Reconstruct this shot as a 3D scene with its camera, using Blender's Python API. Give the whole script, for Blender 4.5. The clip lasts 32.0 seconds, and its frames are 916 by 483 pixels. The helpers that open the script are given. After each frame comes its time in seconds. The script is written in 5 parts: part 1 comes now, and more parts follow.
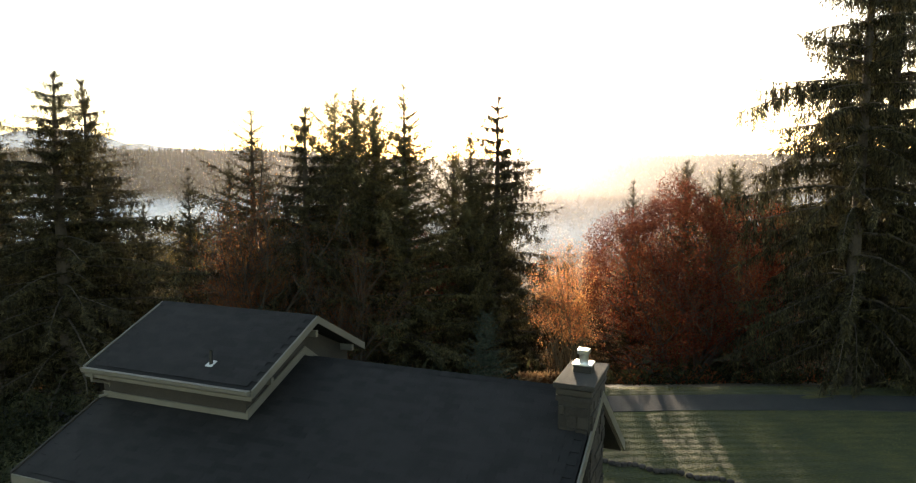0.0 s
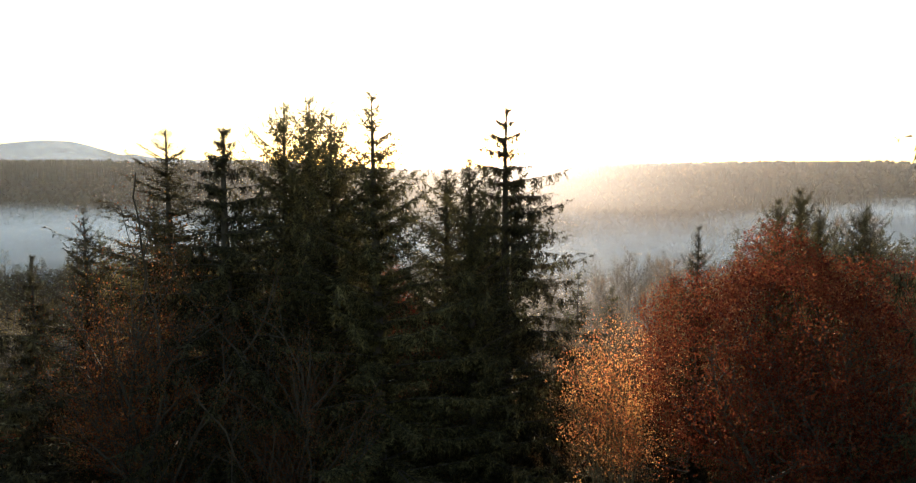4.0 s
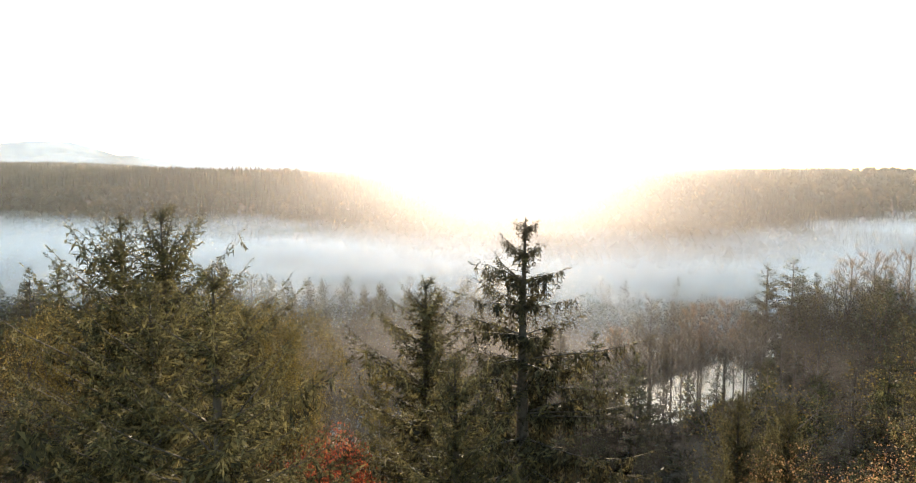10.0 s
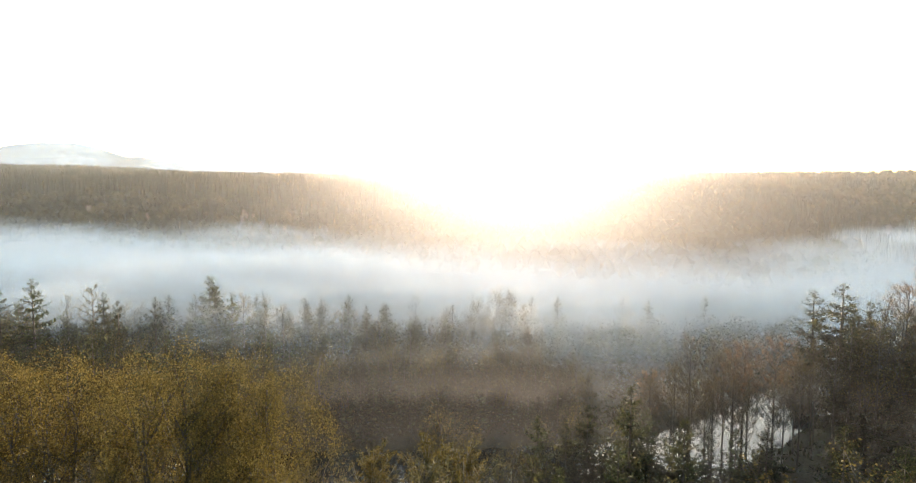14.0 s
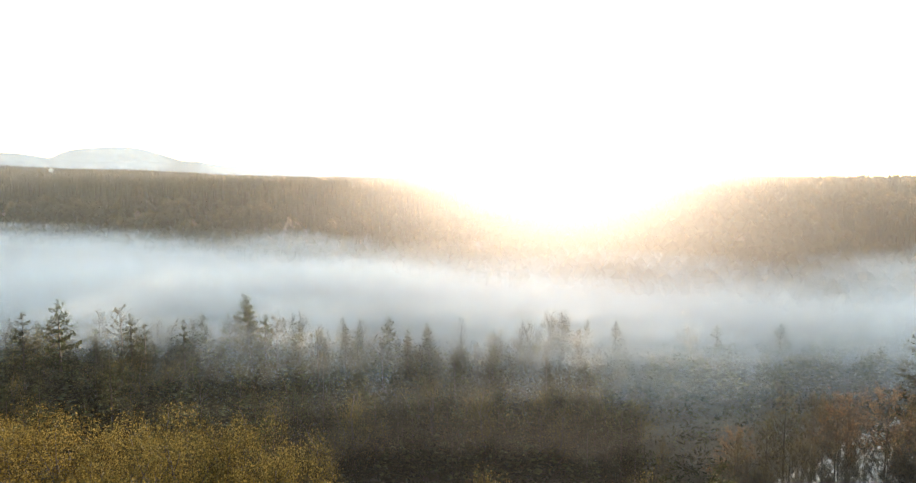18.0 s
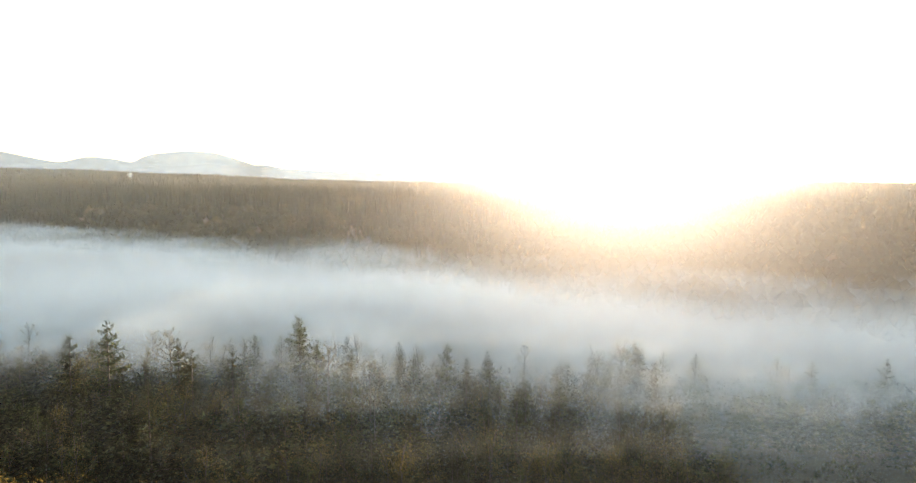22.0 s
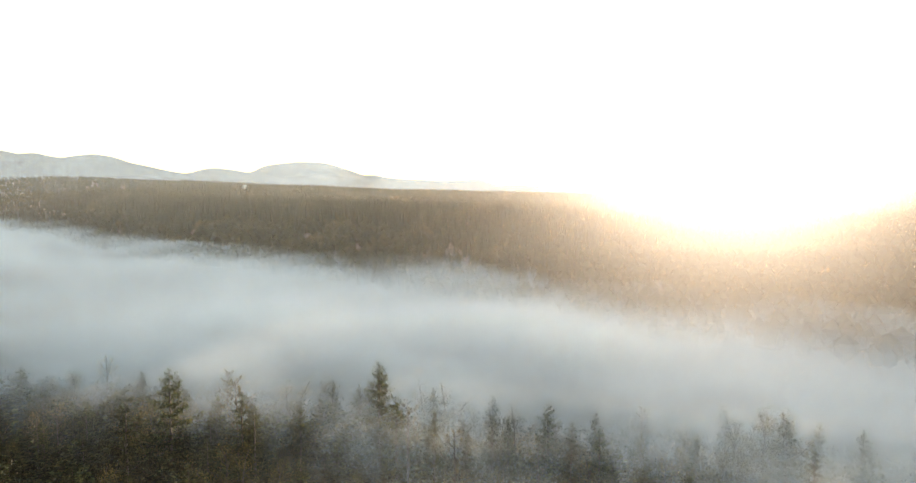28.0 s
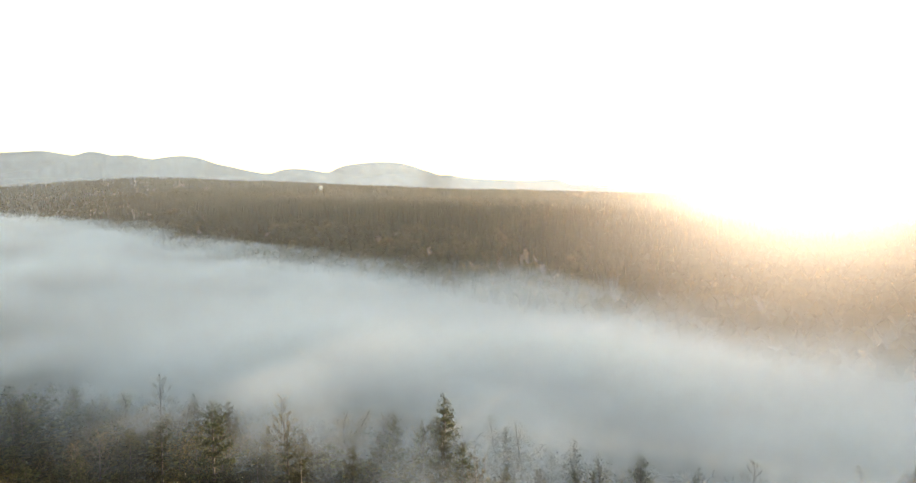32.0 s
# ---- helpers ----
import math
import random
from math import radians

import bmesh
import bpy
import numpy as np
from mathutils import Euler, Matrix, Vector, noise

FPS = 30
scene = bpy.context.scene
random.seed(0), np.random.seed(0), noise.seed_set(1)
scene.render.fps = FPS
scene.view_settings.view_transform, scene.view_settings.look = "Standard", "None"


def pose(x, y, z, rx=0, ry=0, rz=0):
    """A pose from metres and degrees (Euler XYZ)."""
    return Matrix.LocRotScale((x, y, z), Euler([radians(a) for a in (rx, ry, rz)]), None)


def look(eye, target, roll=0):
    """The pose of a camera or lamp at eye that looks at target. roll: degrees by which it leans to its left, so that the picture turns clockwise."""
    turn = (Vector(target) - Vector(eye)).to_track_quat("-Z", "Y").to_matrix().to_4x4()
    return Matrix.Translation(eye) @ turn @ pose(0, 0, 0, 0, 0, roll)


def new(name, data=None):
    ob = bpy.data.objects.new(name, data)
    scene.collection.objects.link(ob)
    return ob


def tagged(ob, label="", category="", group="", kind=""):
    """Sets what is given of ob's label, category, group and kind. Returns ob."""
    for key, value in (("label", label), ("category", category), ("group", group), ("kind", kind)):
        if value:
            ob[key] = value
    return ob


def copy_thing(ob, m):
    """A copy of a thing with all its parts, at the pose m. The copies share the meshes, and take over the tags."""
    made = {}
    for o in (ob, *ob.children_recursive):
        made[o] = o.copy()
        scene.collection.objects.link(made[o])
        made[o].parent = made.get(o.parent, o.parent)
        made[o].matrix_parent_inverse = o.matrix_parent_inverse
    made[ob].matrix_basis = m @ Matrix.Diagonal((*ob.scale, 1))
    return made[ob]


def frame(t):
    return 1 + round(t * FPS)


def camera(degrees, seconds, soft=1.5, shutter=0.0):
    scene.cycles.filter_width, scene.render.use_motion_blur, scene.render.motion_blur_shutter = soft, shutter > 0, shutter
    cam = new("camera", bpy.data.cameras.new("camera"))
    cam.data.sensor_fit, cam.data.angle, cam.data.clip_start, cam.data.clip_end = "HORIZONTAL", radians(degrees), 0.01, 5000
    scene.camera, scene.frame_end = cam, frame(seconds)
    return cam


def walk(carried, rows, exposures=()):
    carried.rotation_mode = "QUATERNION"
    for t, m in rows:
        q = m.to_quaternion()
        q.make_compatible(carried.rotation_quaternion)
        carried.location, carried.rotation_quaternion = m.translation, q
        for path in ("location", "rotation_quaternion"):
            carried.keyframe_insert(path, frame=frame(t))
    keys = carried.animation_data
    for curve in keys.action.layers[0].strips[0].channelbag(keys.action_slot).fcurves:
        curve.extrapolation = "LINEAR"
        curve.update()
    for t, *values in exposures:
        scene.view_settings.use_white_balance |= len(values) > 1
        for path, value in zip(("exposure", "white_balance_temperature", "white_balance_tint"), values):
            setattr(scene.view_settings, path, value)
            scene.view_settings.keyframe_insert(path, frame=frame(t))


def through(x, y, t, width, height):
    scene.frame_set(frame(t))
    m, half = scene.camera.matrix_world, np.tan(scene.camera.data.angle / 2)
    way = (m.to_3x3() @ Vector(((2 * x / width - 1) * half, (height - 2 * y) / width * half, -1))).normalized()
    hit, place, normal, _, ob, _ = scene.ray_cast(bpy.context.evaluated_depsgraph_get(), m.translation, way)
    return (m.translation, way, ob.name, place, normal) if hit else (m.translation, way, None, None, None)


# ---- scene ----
cam = camera(66.8, 32.0, soft=1.1)
PATH = [
    (0, (-1.135, 1.121, 13.173), (-1.0685, 3.1077, 12.9482), 0.04),
    (0.5, (-1.070, 3.659, 13.206), (-1.0027, 5.6453, 12.9828), -0.08),
    (1, (-0.997, 6.150, 13.294), (-0.9282, 8.1365, 13.0735), -0.22),
    (2, (-0.857, 10.916, 13.627), (-0.7841, 12.9036, 13.4127), -0.44),
    (3, (-0.697, 15.319, 14.223), (-0.6199, 17.3071, 14.0160), -0.48),
    (3.5, (-0.587, 17.379, 14.655), (-0.5078, 19.3667, 14.4509), -0.44),
    (5.5, (-0.092, 24.938, 16.971), (-0.0126, 26.9265, 16.7726), -0.28),
    (6, (0.036, 26.747, 17.584), (0.1157, 28.7352, 17.3855), -0.31),
    (7, (0.324, 30.406, 18.732), (0.4062, 32.3946, 18.5327), -0.37),
    (8, (0.656, 34.226, 19.778), (0.7392, 36.2139, 19.5781), -0.26),
    (9, (1.003, 38.274, 20.762), (1.0858, 40.2628, 20.5628), -0.13),
    (10, (1.313, 42.595, 21.744), (1.3952, 44.5831, 21.5463), -0.07),
    (11, (1.520, 47.197, 22.736), (1.6031, 49.1855, 22.5408), -0.04),
    (12, (1.608, 51.908, 23.694), (1.6916, 53.8969, 23.4989), -0.05),
    (13, (1.611, 56.592, 24.555), (1.6896, 58.5809, 24.3597), -0.06),
    (14, (1.583, 61.218, 25.306), (1.6414, 63.2078, 25.1117), -0.05),
    (14.5, (1.572, 63.508, 25.657), (1.6161, 65.4978, 25.4631), -0.04),
    (16.5, (1.533, 72.379, 27.081), (1.5160, 74.3696, 26.8920), 0.03),
    (17, (1.516, 74.479, 27.468), (1.4802, 76.4701, 27.2814), 0.05),
    (18, (1.469, 78.484, 28.301), (1.3916, 80.4744, 28.1154), -0.04),
    (19, (1.414, 82.237, 29.224), (1.2920, 84.2249, 29.0371), -0.24),
    (20, (1.347, 85.822, 30.240), (1.1809, 87.8068, 30.0551), -0.22),
    (21, (1.221, 89.427, 31.303), (1.0076, 91.4071, 31.1233), 0.03),
    (22, (0.939, 93.298, 32.326), (0.6771, 95.2727, 32.1503), 0.14),
    (23, (0.424, 97.580, 33.238), (0.1142, 99.5484, 33.0686), 0.25),
    (24, (-0.302, 102.288, 34.033), (-0.6587, 104.2491, 33.8718), 0.48),
    (25, (-1.082, 107.284, 34.790), (-1.4868, 109.2363, 34.6346), 0.62),
    (25.5, (-1.435, 109.813, 35.190), (-1.8647, 111.7608, 35.0366), 0.61),
    (27.5, (-2.532, 119.554, 37.177), (-3.0609, 121.4772, 37.0246), 0.14),
    (28, (-2.812, 121.873, 37.769), (-3.3674, 123.7887, 37.6157), -0.05),
    (29, (-3.578, 126.510, 38.958), (-4.1850, 128.4098, 38.8044), -0.37),
    (30, (-4.857, 131.435, 39.948), (-5.5142, 133.3179, 39.7962), -0.49),
    (31, (-6.862, 136.961, 40.526), (-7.5686, 138.8260, 40.3750), -0.43),
    (32, (-9.696, 143.263, 40.577), (-10.4524, 145.1075, 40.4217), -0.13),
]
walk(cam, [(t, look(eye, target, roll)) for t, eye, target, roll in PATH], [(0, 2.5, 7600, 11), (3.5, 1.95, 7200, 10), (6.5, 2.55, 7100, 10), (8.5, 2.75, 7100, 10), (11, 2.75, 7150, 10), (20, 2.65, 7450, 10), (32, 2.4, 7900, 10)])

# ---- world, sun, light ----
SUN_AZ, SUN_EL = 6.4, 5.2          # degrees right of +y, above the horizon
sun_dir = Vector((math.sin(radians(SUN_AZ)) * math.cos(radians(SUN_EL)), math.cos(radians(SUN_AZ)) * math.cos(radians(SUN_EL)), math.sin(radians(SUN_EL))))
world = bpy.data.worlds.new("world")
scene.world = world
world.use_nodes = True
wn = world.node_tree.nodes
sky = wn.new("ShaderNodeTexSky")
sky.sky_type, sky.sun_disc = "NISHITA", False
sky.sun_elevation, sky.sun_rotation = radians(SUN_EL), radians(SUN_AZ)
sky.altitude, sky.air_density, sky.dust_density, sky.ozone_density = 60, 0.9, 0.7, 1.0
wn["Background"].inputs["Strength"].default_value = 0.11
world.node_tree.links.new(sky.outputs[0], wn["Background"].inputs["Color"])
sun = new("sun", bpy.data.lights.new("sun", "SUN"))
sun.data.energy, sun.data.angle, sun.data.color = 5.0, radians(0.6), (1.0, 0.87, 0.70)
sun.matrix_world = look(sun_dir * 50, (0, 0, 0))
scene.cycles.transparent_max_bounces = 96


# ---- materials ----
def nodes_of(name):
    m = bpy.data.materials.new(name)
    m.use_nodes = True
    return m, m.node_tree.nodes, m.node_tree.links


def ramp(nodes, stops):
    r = nodes.new("ShaderNodeValToRGB")
    while len(r.color_ramp.elements) < len(stops):
        r.color_ramp.elements.new(0.5)
    for e, (p, c) in zip(r.color_ramp.elements, stops):
        e.position, e.color = p, (*c, 1)
    return r


def surface(name, c1, c2, scale=3.0, rough=0.85, fine=40.0, bump=0.3, metal=0.0, c3=None, size=0.02, per_object=0.0):
    """Two-scale noise colour between c1 and c2, with fine relief."""
    m, n, l = nodes_of(name)
    b = n["Principled BSDF"]
    geo = n.new("ShaderNodeNewGeometry")
    big, small = n.new("ShaderNodeTexNoise"), n.new("ShaderNodeTexNoise")
    big.inputs["Scale"].default_value, small.inputs["Scale"].default_value = scale, fine
    big.inputs["Detail"].default_value, small.inputs["Detail"].default_value = 4, 5
    l.new(geo.outputs["Position"], big.inputs["Vector"]), l.new(geo.outputs["Position"], small.inputs["Vector"])
    add = n.new("ShaderNodeMath")
    add.operation = "MULTIPLY_ADD"
    add.inputs[1].default_value = 0.5
    l.new(small.outputs[0], add.inputs[0])
    half = n.new("ShaderNodeMath")
    half.operation = "MULTIPLY"
    half.inputs[1].default_value = 0.5
    l.new(big.outputs[0], half.inputs[0]), l.new(half.outputs[0], add.inputs[2])
    stops = [(0.36, c1), (0.64, c2)] if c3 is None else [(0.34, c1), (0.5, c2), (0.66, c3)]
    r = ramp(n, stops)
    fac = add.outputs[0]
    if per_object:
        info = n.new("ShaderNodeObjectInfo")
        vary = n.new("ShaderNodeMath")
        vary.operation = "MULTIPLY_ADD"
        vary.inputs[1].default_value = per_object
        both = n.new("ShaderNodeMath")
        both.operation = "ADD"
        l.new(info.outputs["Random"], both.inputs[0]), l.new(geo.outputs["Random Per Island"], both.inputs[1])
        l.new(both.outputs[0], vary.inputs[0]), l.new(fac, vary.inputs[2])
        off = n.new("ShaderNodeMath")
        off.operation = "SUBTRACT"
        off.inputs[1].default_value = per_object
        l.new(vary.outputs[0], off.inputs[0])
        fac = off.outputs[0]
    l.new(fac, r.inputs[0])
    l.new(r.outputs[0], b.inputs["Base Color"])
    b.inputs["Roughness"].default_value, b.inputs["Metallic"].default_value = rough, metal
    bp = n.new("ShaderNodeBump")
    bp.inputs["Strength"].default_value, bp.inputs["Distance"].default_value = bump, size
    l.new(small.outputs[0], bp.inputs["Height"]), l.new(bp.outputs[0], b.inputs["Normal"])
    return m


def foliage(name, stops, through=0.45, scale=0.5, by_leaf=0.55):
    """Leaves: colour by leaf and by patch, half of the light passing through."""
    m, n, l = nodes_of(name)
    n.remove(n["Principled BSDF"])
    geo, tex = n.new("ShaderNodeNewGeometry"), n.new("ShaderNodeTexNoise")
    tex.inputs["Scale"].default_value = scale
    l.new(geo.outputs["Position"], tex.inputs["Vector"])
    mix = n.new("ShaderNodeMath")
    mix.operation = "MULTIPLY_ADD"
    mix.inputs[1].default_value = by_leaf
    l.new(geo.outputs["Random Per Island"], mix.inputs[0])
    half = n.new("ShaderNodeMath")
    half.operation = "MULTIPLY"
    half.inputs[1].default_value = 1.03 - by_leaf
    l.new(tex.outputs[0], half.inputs[0]), l.new(half.outputs[0], mix.inputs[2])
    r = ramp(n, stops)
    l.new(mix.outputs[0], r.inputs[0])
    d, t, g = n.new("ShaderNodeBsdfDiffuse"), n.new("ShaderNodeBsdfTranslucent"), n.new("ShaderNodeBsdfGlossy")
    g.inputs["Roughness"].default_value = 0.45
    g.inputs["Color"].default_value = (0.5, 0.5, 0.5, 1)
    m1, m2 = n.new("ShaderNodeMixShader"), n.new("ShaderNodeMixShader")
    m1.inputs[0].default_value, m2.inputs[0].default_value = through, 0.015
    l.new(r.outputs[0], d.inputs["Color"]), l.new(r.outputs[0], t.inputs["Color"])
    l.new(d.outputs[0], m1.inputs[1]), l.new(t.outputs[0], m1.inputs[2])
    l.new(m1.outputs[0], m2.inputs[1]), l.new(g.outputs[0], m2.inputs[2])
    l.new(m2.outputs[0], n["Material Output"].inputs["Surface"])
    return m


def mist(name, density, noise_scale, low, high, colour=(0.97, 0.95, 0.945), near=None, top=None, foot=None, stretch=(1, 1, 1), glow=0.0, through=0.5, sheen=0.0, bend=1.25, spread=0.62, slant=0.0, shift=(0, 0, 0)):
    """Thin fog: see-through sheets, denser where the noise is high. near: (y0, y1) from thin to full. top, foot: (z0, z1) fading out upwards and downwards."""
    m, n, l = nodes_of(name)
    n.remove(n["Principled BSDF"])
    geo, tex, mp = n.new("ShaderNodeNewGeometry"), n.new("ShaderNodeTexNoise"), n.new("ShaderNodeMapping")
    mp.inputs["Scale"].default_value, mp.inputs["Location"].default_value = stretch, shift
    tex.inputs["Scale"].default_value, tex.inputs["Detail"].default_value, tex.inputs["Roughness"].default_value = noise_scale, 1.3, 0.4
    l.new(geo.outputs["Position"], mp.inputs["Vector"]), l.new(mp.outputs[0], tex.inputs["Vector"])
    rng = n.new("ShaderNodeMapRange")
    rng.interpolation_type = "SMOOTHSTEP"
    for k, v in zip(("From Min", "From Max", "To Min", "To Max"), (low, high, 0.0, density)):
        rng.inputs[k].default_value = v
    l.new(tex.outputs[0], rng.inputs["Value"])
    fac = rng.outputs[0]
    sep = n.new("ShaderNodeSeparateXYZ")
    l.new(geo.outputs["Position"], sep.inputs[0])
    along = n.new("ShaderNodeMath")
    along.operation = "MULTIPLY_ADD"
    along.inputs[1].default_value = slant
    l.new(sep.outputs[0], along.inputs[0]), l.new(sep.outputs[1], along.inputs[2])
    for where, span, ends in ((along.outputs[0], near, (0.0, 1.0)), (sep.outputs[2], top, (1.0, 0.0)), (sep.outputs[2], foot, (0.0, 1.0))):
        if span:
            f = n.new("ShaderNodeMapRange")
            f.interpolation_type = "SMOOTHSTEP"
            for k, v in zip(("From Min", "From Max", "To Min", "To Max"), (*span, *ends)):
                f.inputs[k].default_value = v
            l.new(where, f.inputs["Value"])
            mul = n.new("ShaderNodeMath")
            mul.operation = "MULTIPLY"
            l.new(fac, mul.inputs[0]), l.new(f.outputs[0], mul.inputs[1])
            fac = mul.outputs[0]
    d, t, s = n.new("ShaderNodeBsdfDiffuse"), n.new("ShaderNodeBsdfTranslucent"), n.new("ShaderNodeBsdfTransparent")
    d.inputs["Color"].default_value = t.inputs["Color"].default_value = (*colour, 1)
    m1, m2 = n.new("ShaderNodeMixShader"), n.new("ShaderNodeMixShader")
    m1.inputs[0].default_value = through
    l.new(d.outputs[0], m1.inputs[1]), l.new(t.outputs[0], m1.inputs[2])
    scatter = m1.outputs[0]
    if sheen:
        h, m4 = n.new("ShaderNodeBsdfAnisotropic"), n.new("ShaderNodeMixShader")
        h.inputs["Roughness"].default_value, h.inputs["Color"].default_value = 0.85, (1, 1, 1, 1)
        m4.inputs[0].default_value = sheen
        l.new(scatter, m4.inputs[1]), l.new(h.outputs[0], m4.inputs[2])
        scatter = m4.outputs[0]
    if glow:
        f, m3 = n.new("ShaderNodeBsdfRefraction"), n.new("ShaderNodeMixShader")
        f.inputs["Color"].default_value = (0.97, 0.92, 0.97, 1)
        f.inputs["Roughness"].default_value, f.inputs["IOR"].default_value = spread, bend
        m3.inputs[0].default_value = glow
        l.new(scatter, m3.inputs[1]), l.new(f.outputs[0], m3.inputs[2])
        scatter = m3.outputs[0]
    l.new(fac, m2.inputs[0]), l.new(s.outputs[0], m2.inputs[1]), l.new(scatter, m2.inputs[2])
    l.new(m2.outputs[0], n["Material Output"].inputs["Surface"])
    return m


GRASS = surface("grass", (0.024, 0.030, 0.009), (0.050, 0.054, 0.014), 0.5, 0.95, 9, 0.9, c3=(0.105, 0.095, 0.024), size=0.12)
gn, gl = GRASS.node_tree.nodes, GRASS.node_tree.links
rows_tex, rows_geo, rows_bump = gn.new("ShaderNodeTexWave"), gn.new("ShaderNodeNewGeometry"), gn.new("ShaderNodeBump")
rows_tex.wave_type, rows_tex.bands_direction = "BANDS", "Y"
rows_tex.inputs["Scale"].default_value, rows_tex.inputs["Distortion"].default_value, rows_tex.inputs["Detail"].default_value = 0.45, 2.2, 3.0
rows_bump.inputs["Strength"].default_value, rows_bump.inputs["Distance"].default_value = 0.6, 0.08
gl.new(rows_geo.outputs["Position"], rows_tex.inputs["Vector"]), gl.new(rows_tex.outputs[1], rows_bump.inputs["Height"])
gl.new(gn["Principled BSDF"].inputs["Normal"].links[0].from_socket, rows_bump.inputs["Normal"])
gl.new(rows_bump.outputs[0], gn["Principled BSDF"].inputs["Normal"])
FLOOR_LITTER = surface("forest_floor", (0.018, 0.018, 0.009), (0.036, 0.028, 0.013), 0.15, 0.95, 2.5, 0.6, c3=(0.055, 0.042, 0.018), size=0.3)
ASPHALT = surface("worn_drive", (0.018, 0.018, 0.018), (0.032, 0.031, 0.029), 0.8, 0.9, 60, 0.4)
SHINGLE = surface("asphalt_shingle", (0.007, 0.0066, 0.0068), (0.016, 0.0152, 0.0154), 2.0, 0.75, 160, 0.5, size=0.006, per_object=0.25)
TRIM = surface("painted_trim", (0.10, 0.092, 0.076), (0.145, 0.135, 0.112), 1.5, 0.55, 60, 0.1, size=0.004)
SHINGLE.node_tree.nodes["Principled BSDF"].inputs["Specular IOR Level"].default_value = 0.3
SIDING = surface("dark_siding", (0.018, 0.015, 0.012), (0.034, 0.028, 0.023), 1.5, 0.8, 30, 0.3, size=0.008)
STONE = surface("chimney_stone", (0.015, 0.012, 0.010), (0.034, 0.029, 0.024), 4.0, 0.9, 25, 0.6, per_object=0.5)
MORTAR = surface("mortar", (0.018, 0.016, 0.014), (0.034, 0.031, 0.027), 6.0, 0.95, 50, 0.4)
STEEL = surface("galvanised_steel", (0.55, 0.56, 0.57), (0.7, 0.71, 0.72), 5.0, 0.32, 40, 0.05, metal=1.0)
PIPE = surface("black_pipe", (0.008, 0.008, 0.008), (0.016, 0.016, 0.016), 5.0, 0.6, 40, 0.1)
WHITE = surface("white_plastic", (0.42, 0.42, 0.41), (0.55, 0.55, 0.54), 4.0, 0.4, 40, 0.05)
BARK = surface("bark", (0.035, 0.027, 0.02), (0.075, 0.058, 0.043), 1.2, 0.95, 9, 0.9, size=0.05)
PALE_BARK = surface("pale_bark", (0.16, 0.14, 0.115), (0.27, 0.245, 0.21), 1.0, 0.95, 8, 0.7, size=0.04)
TAWNY_BARK = surface("tawny_bark", (0.085, 0.062, 0.034), (0.16, 0.12, 0.065), 1.0, 0.95, 8, 0.7, size=0.04)
NEEDLE = foliage("needles", [(0.2, (0.019, 0.016, 0.010)), (0.5, (0.038, 0.033, 0.018)), (0.8, (0.098, 0.082, 0.038))], 0.2)
NEEDLE_VALLEY = foliage("valley_needles", [(0.2, (0.018, 0.022, 0.009)), (0.5, (0.036, 0.042, 0.016)), (0.8, (0.085, 0.088, 0.032))], 0.25)
NEEDLE_DARK = foliage("dark_needles", [(0.2, (0.015, 0.017, 0.009)), (0.5, (0.029, 0.031, 0.014)), (0.8, (0.065, 0.062, 0.026))], 0.4)
NEEDLE_CEDAR = foliage("cedar_sprays", [(0.2, (0.026, 0.023, 0.012)), (0.5, (0.058, 0.051, 0.024)), (0.8, (0.145, 0.122, 0.052))], 0.24)
NEEDLE_BLUE = foliage("blue_needles", [(0.2, (0.025, 0.035, 0.026)), (0.5, (0.045, 0.058, 0.044)), (0.8, (0.075, 0.09, 0.065))], 0.3)
RED_LEAF = foliage("red_leaves", [(0.2, (0.06, 0.013, 0.009)), (0.45, (0.12, 0.026, 0.015)), (0.65, (0.18, 0.050, 0.022)), (0.85, (0.15, 0.07, 0.03))], 0.4)
ORANGE_LEAF = foliage("orange_leaves", [(0.2, (0.32, 0.08, 0.042)), (0.5, (0.46, 0.17, 0.065)), (0.8, (0.50, 0.29, 0.11))], 0.65)
RUST_LEAF = foliage("rust_leaves", [(0.2, (0.13, 0.032, 0.016)), (0.5, (0.20, 0.07, 0.027)), (0.8, (0.20, 0.11, 0.042))], 0.5)
BLADE = foliage("grass_blades", [(0.2, (0.075, 0.080, 0.016)), (0.5, (0.12, 0.12, 0.026)), (0.8, (0.17, 0.16, 0.04))], 0.65, 0.3)
TAN_LEAF = foliage("tan_leaves", [(0.2, (0.13, 0.062, 0.034)), (0.5, (0.20, 0.11, 0.055)), (0.8, (0.24, 0.165, 0.085))], 0.45)
YELLOW_LEAF = foliage("yellow_leaves", [(0.2, (0.040, 0.029, 0.009)), (0.5, (0.085, 0.062, 0.018)), (0.8, (0.20, 0.145, 0.042))], 0.36)
OLIVE_LEAF = foliage("olive_leaves", [(0.2, (0.040, 0.033, 0.012)), (0.5, (0.076, 0.060, 0.019)), (0.8, (0.165, 0.122, 0.038))], 0.32)
FAR_NEEDLE = foliage("far_needles", [(0.2, (0.009, 0.012, 0.007)), (0.55, (0.016, 0.020, 0.010)), (0.85, (0.028, 0.030, 0.014))], 0.12, 0.02, 0.14)
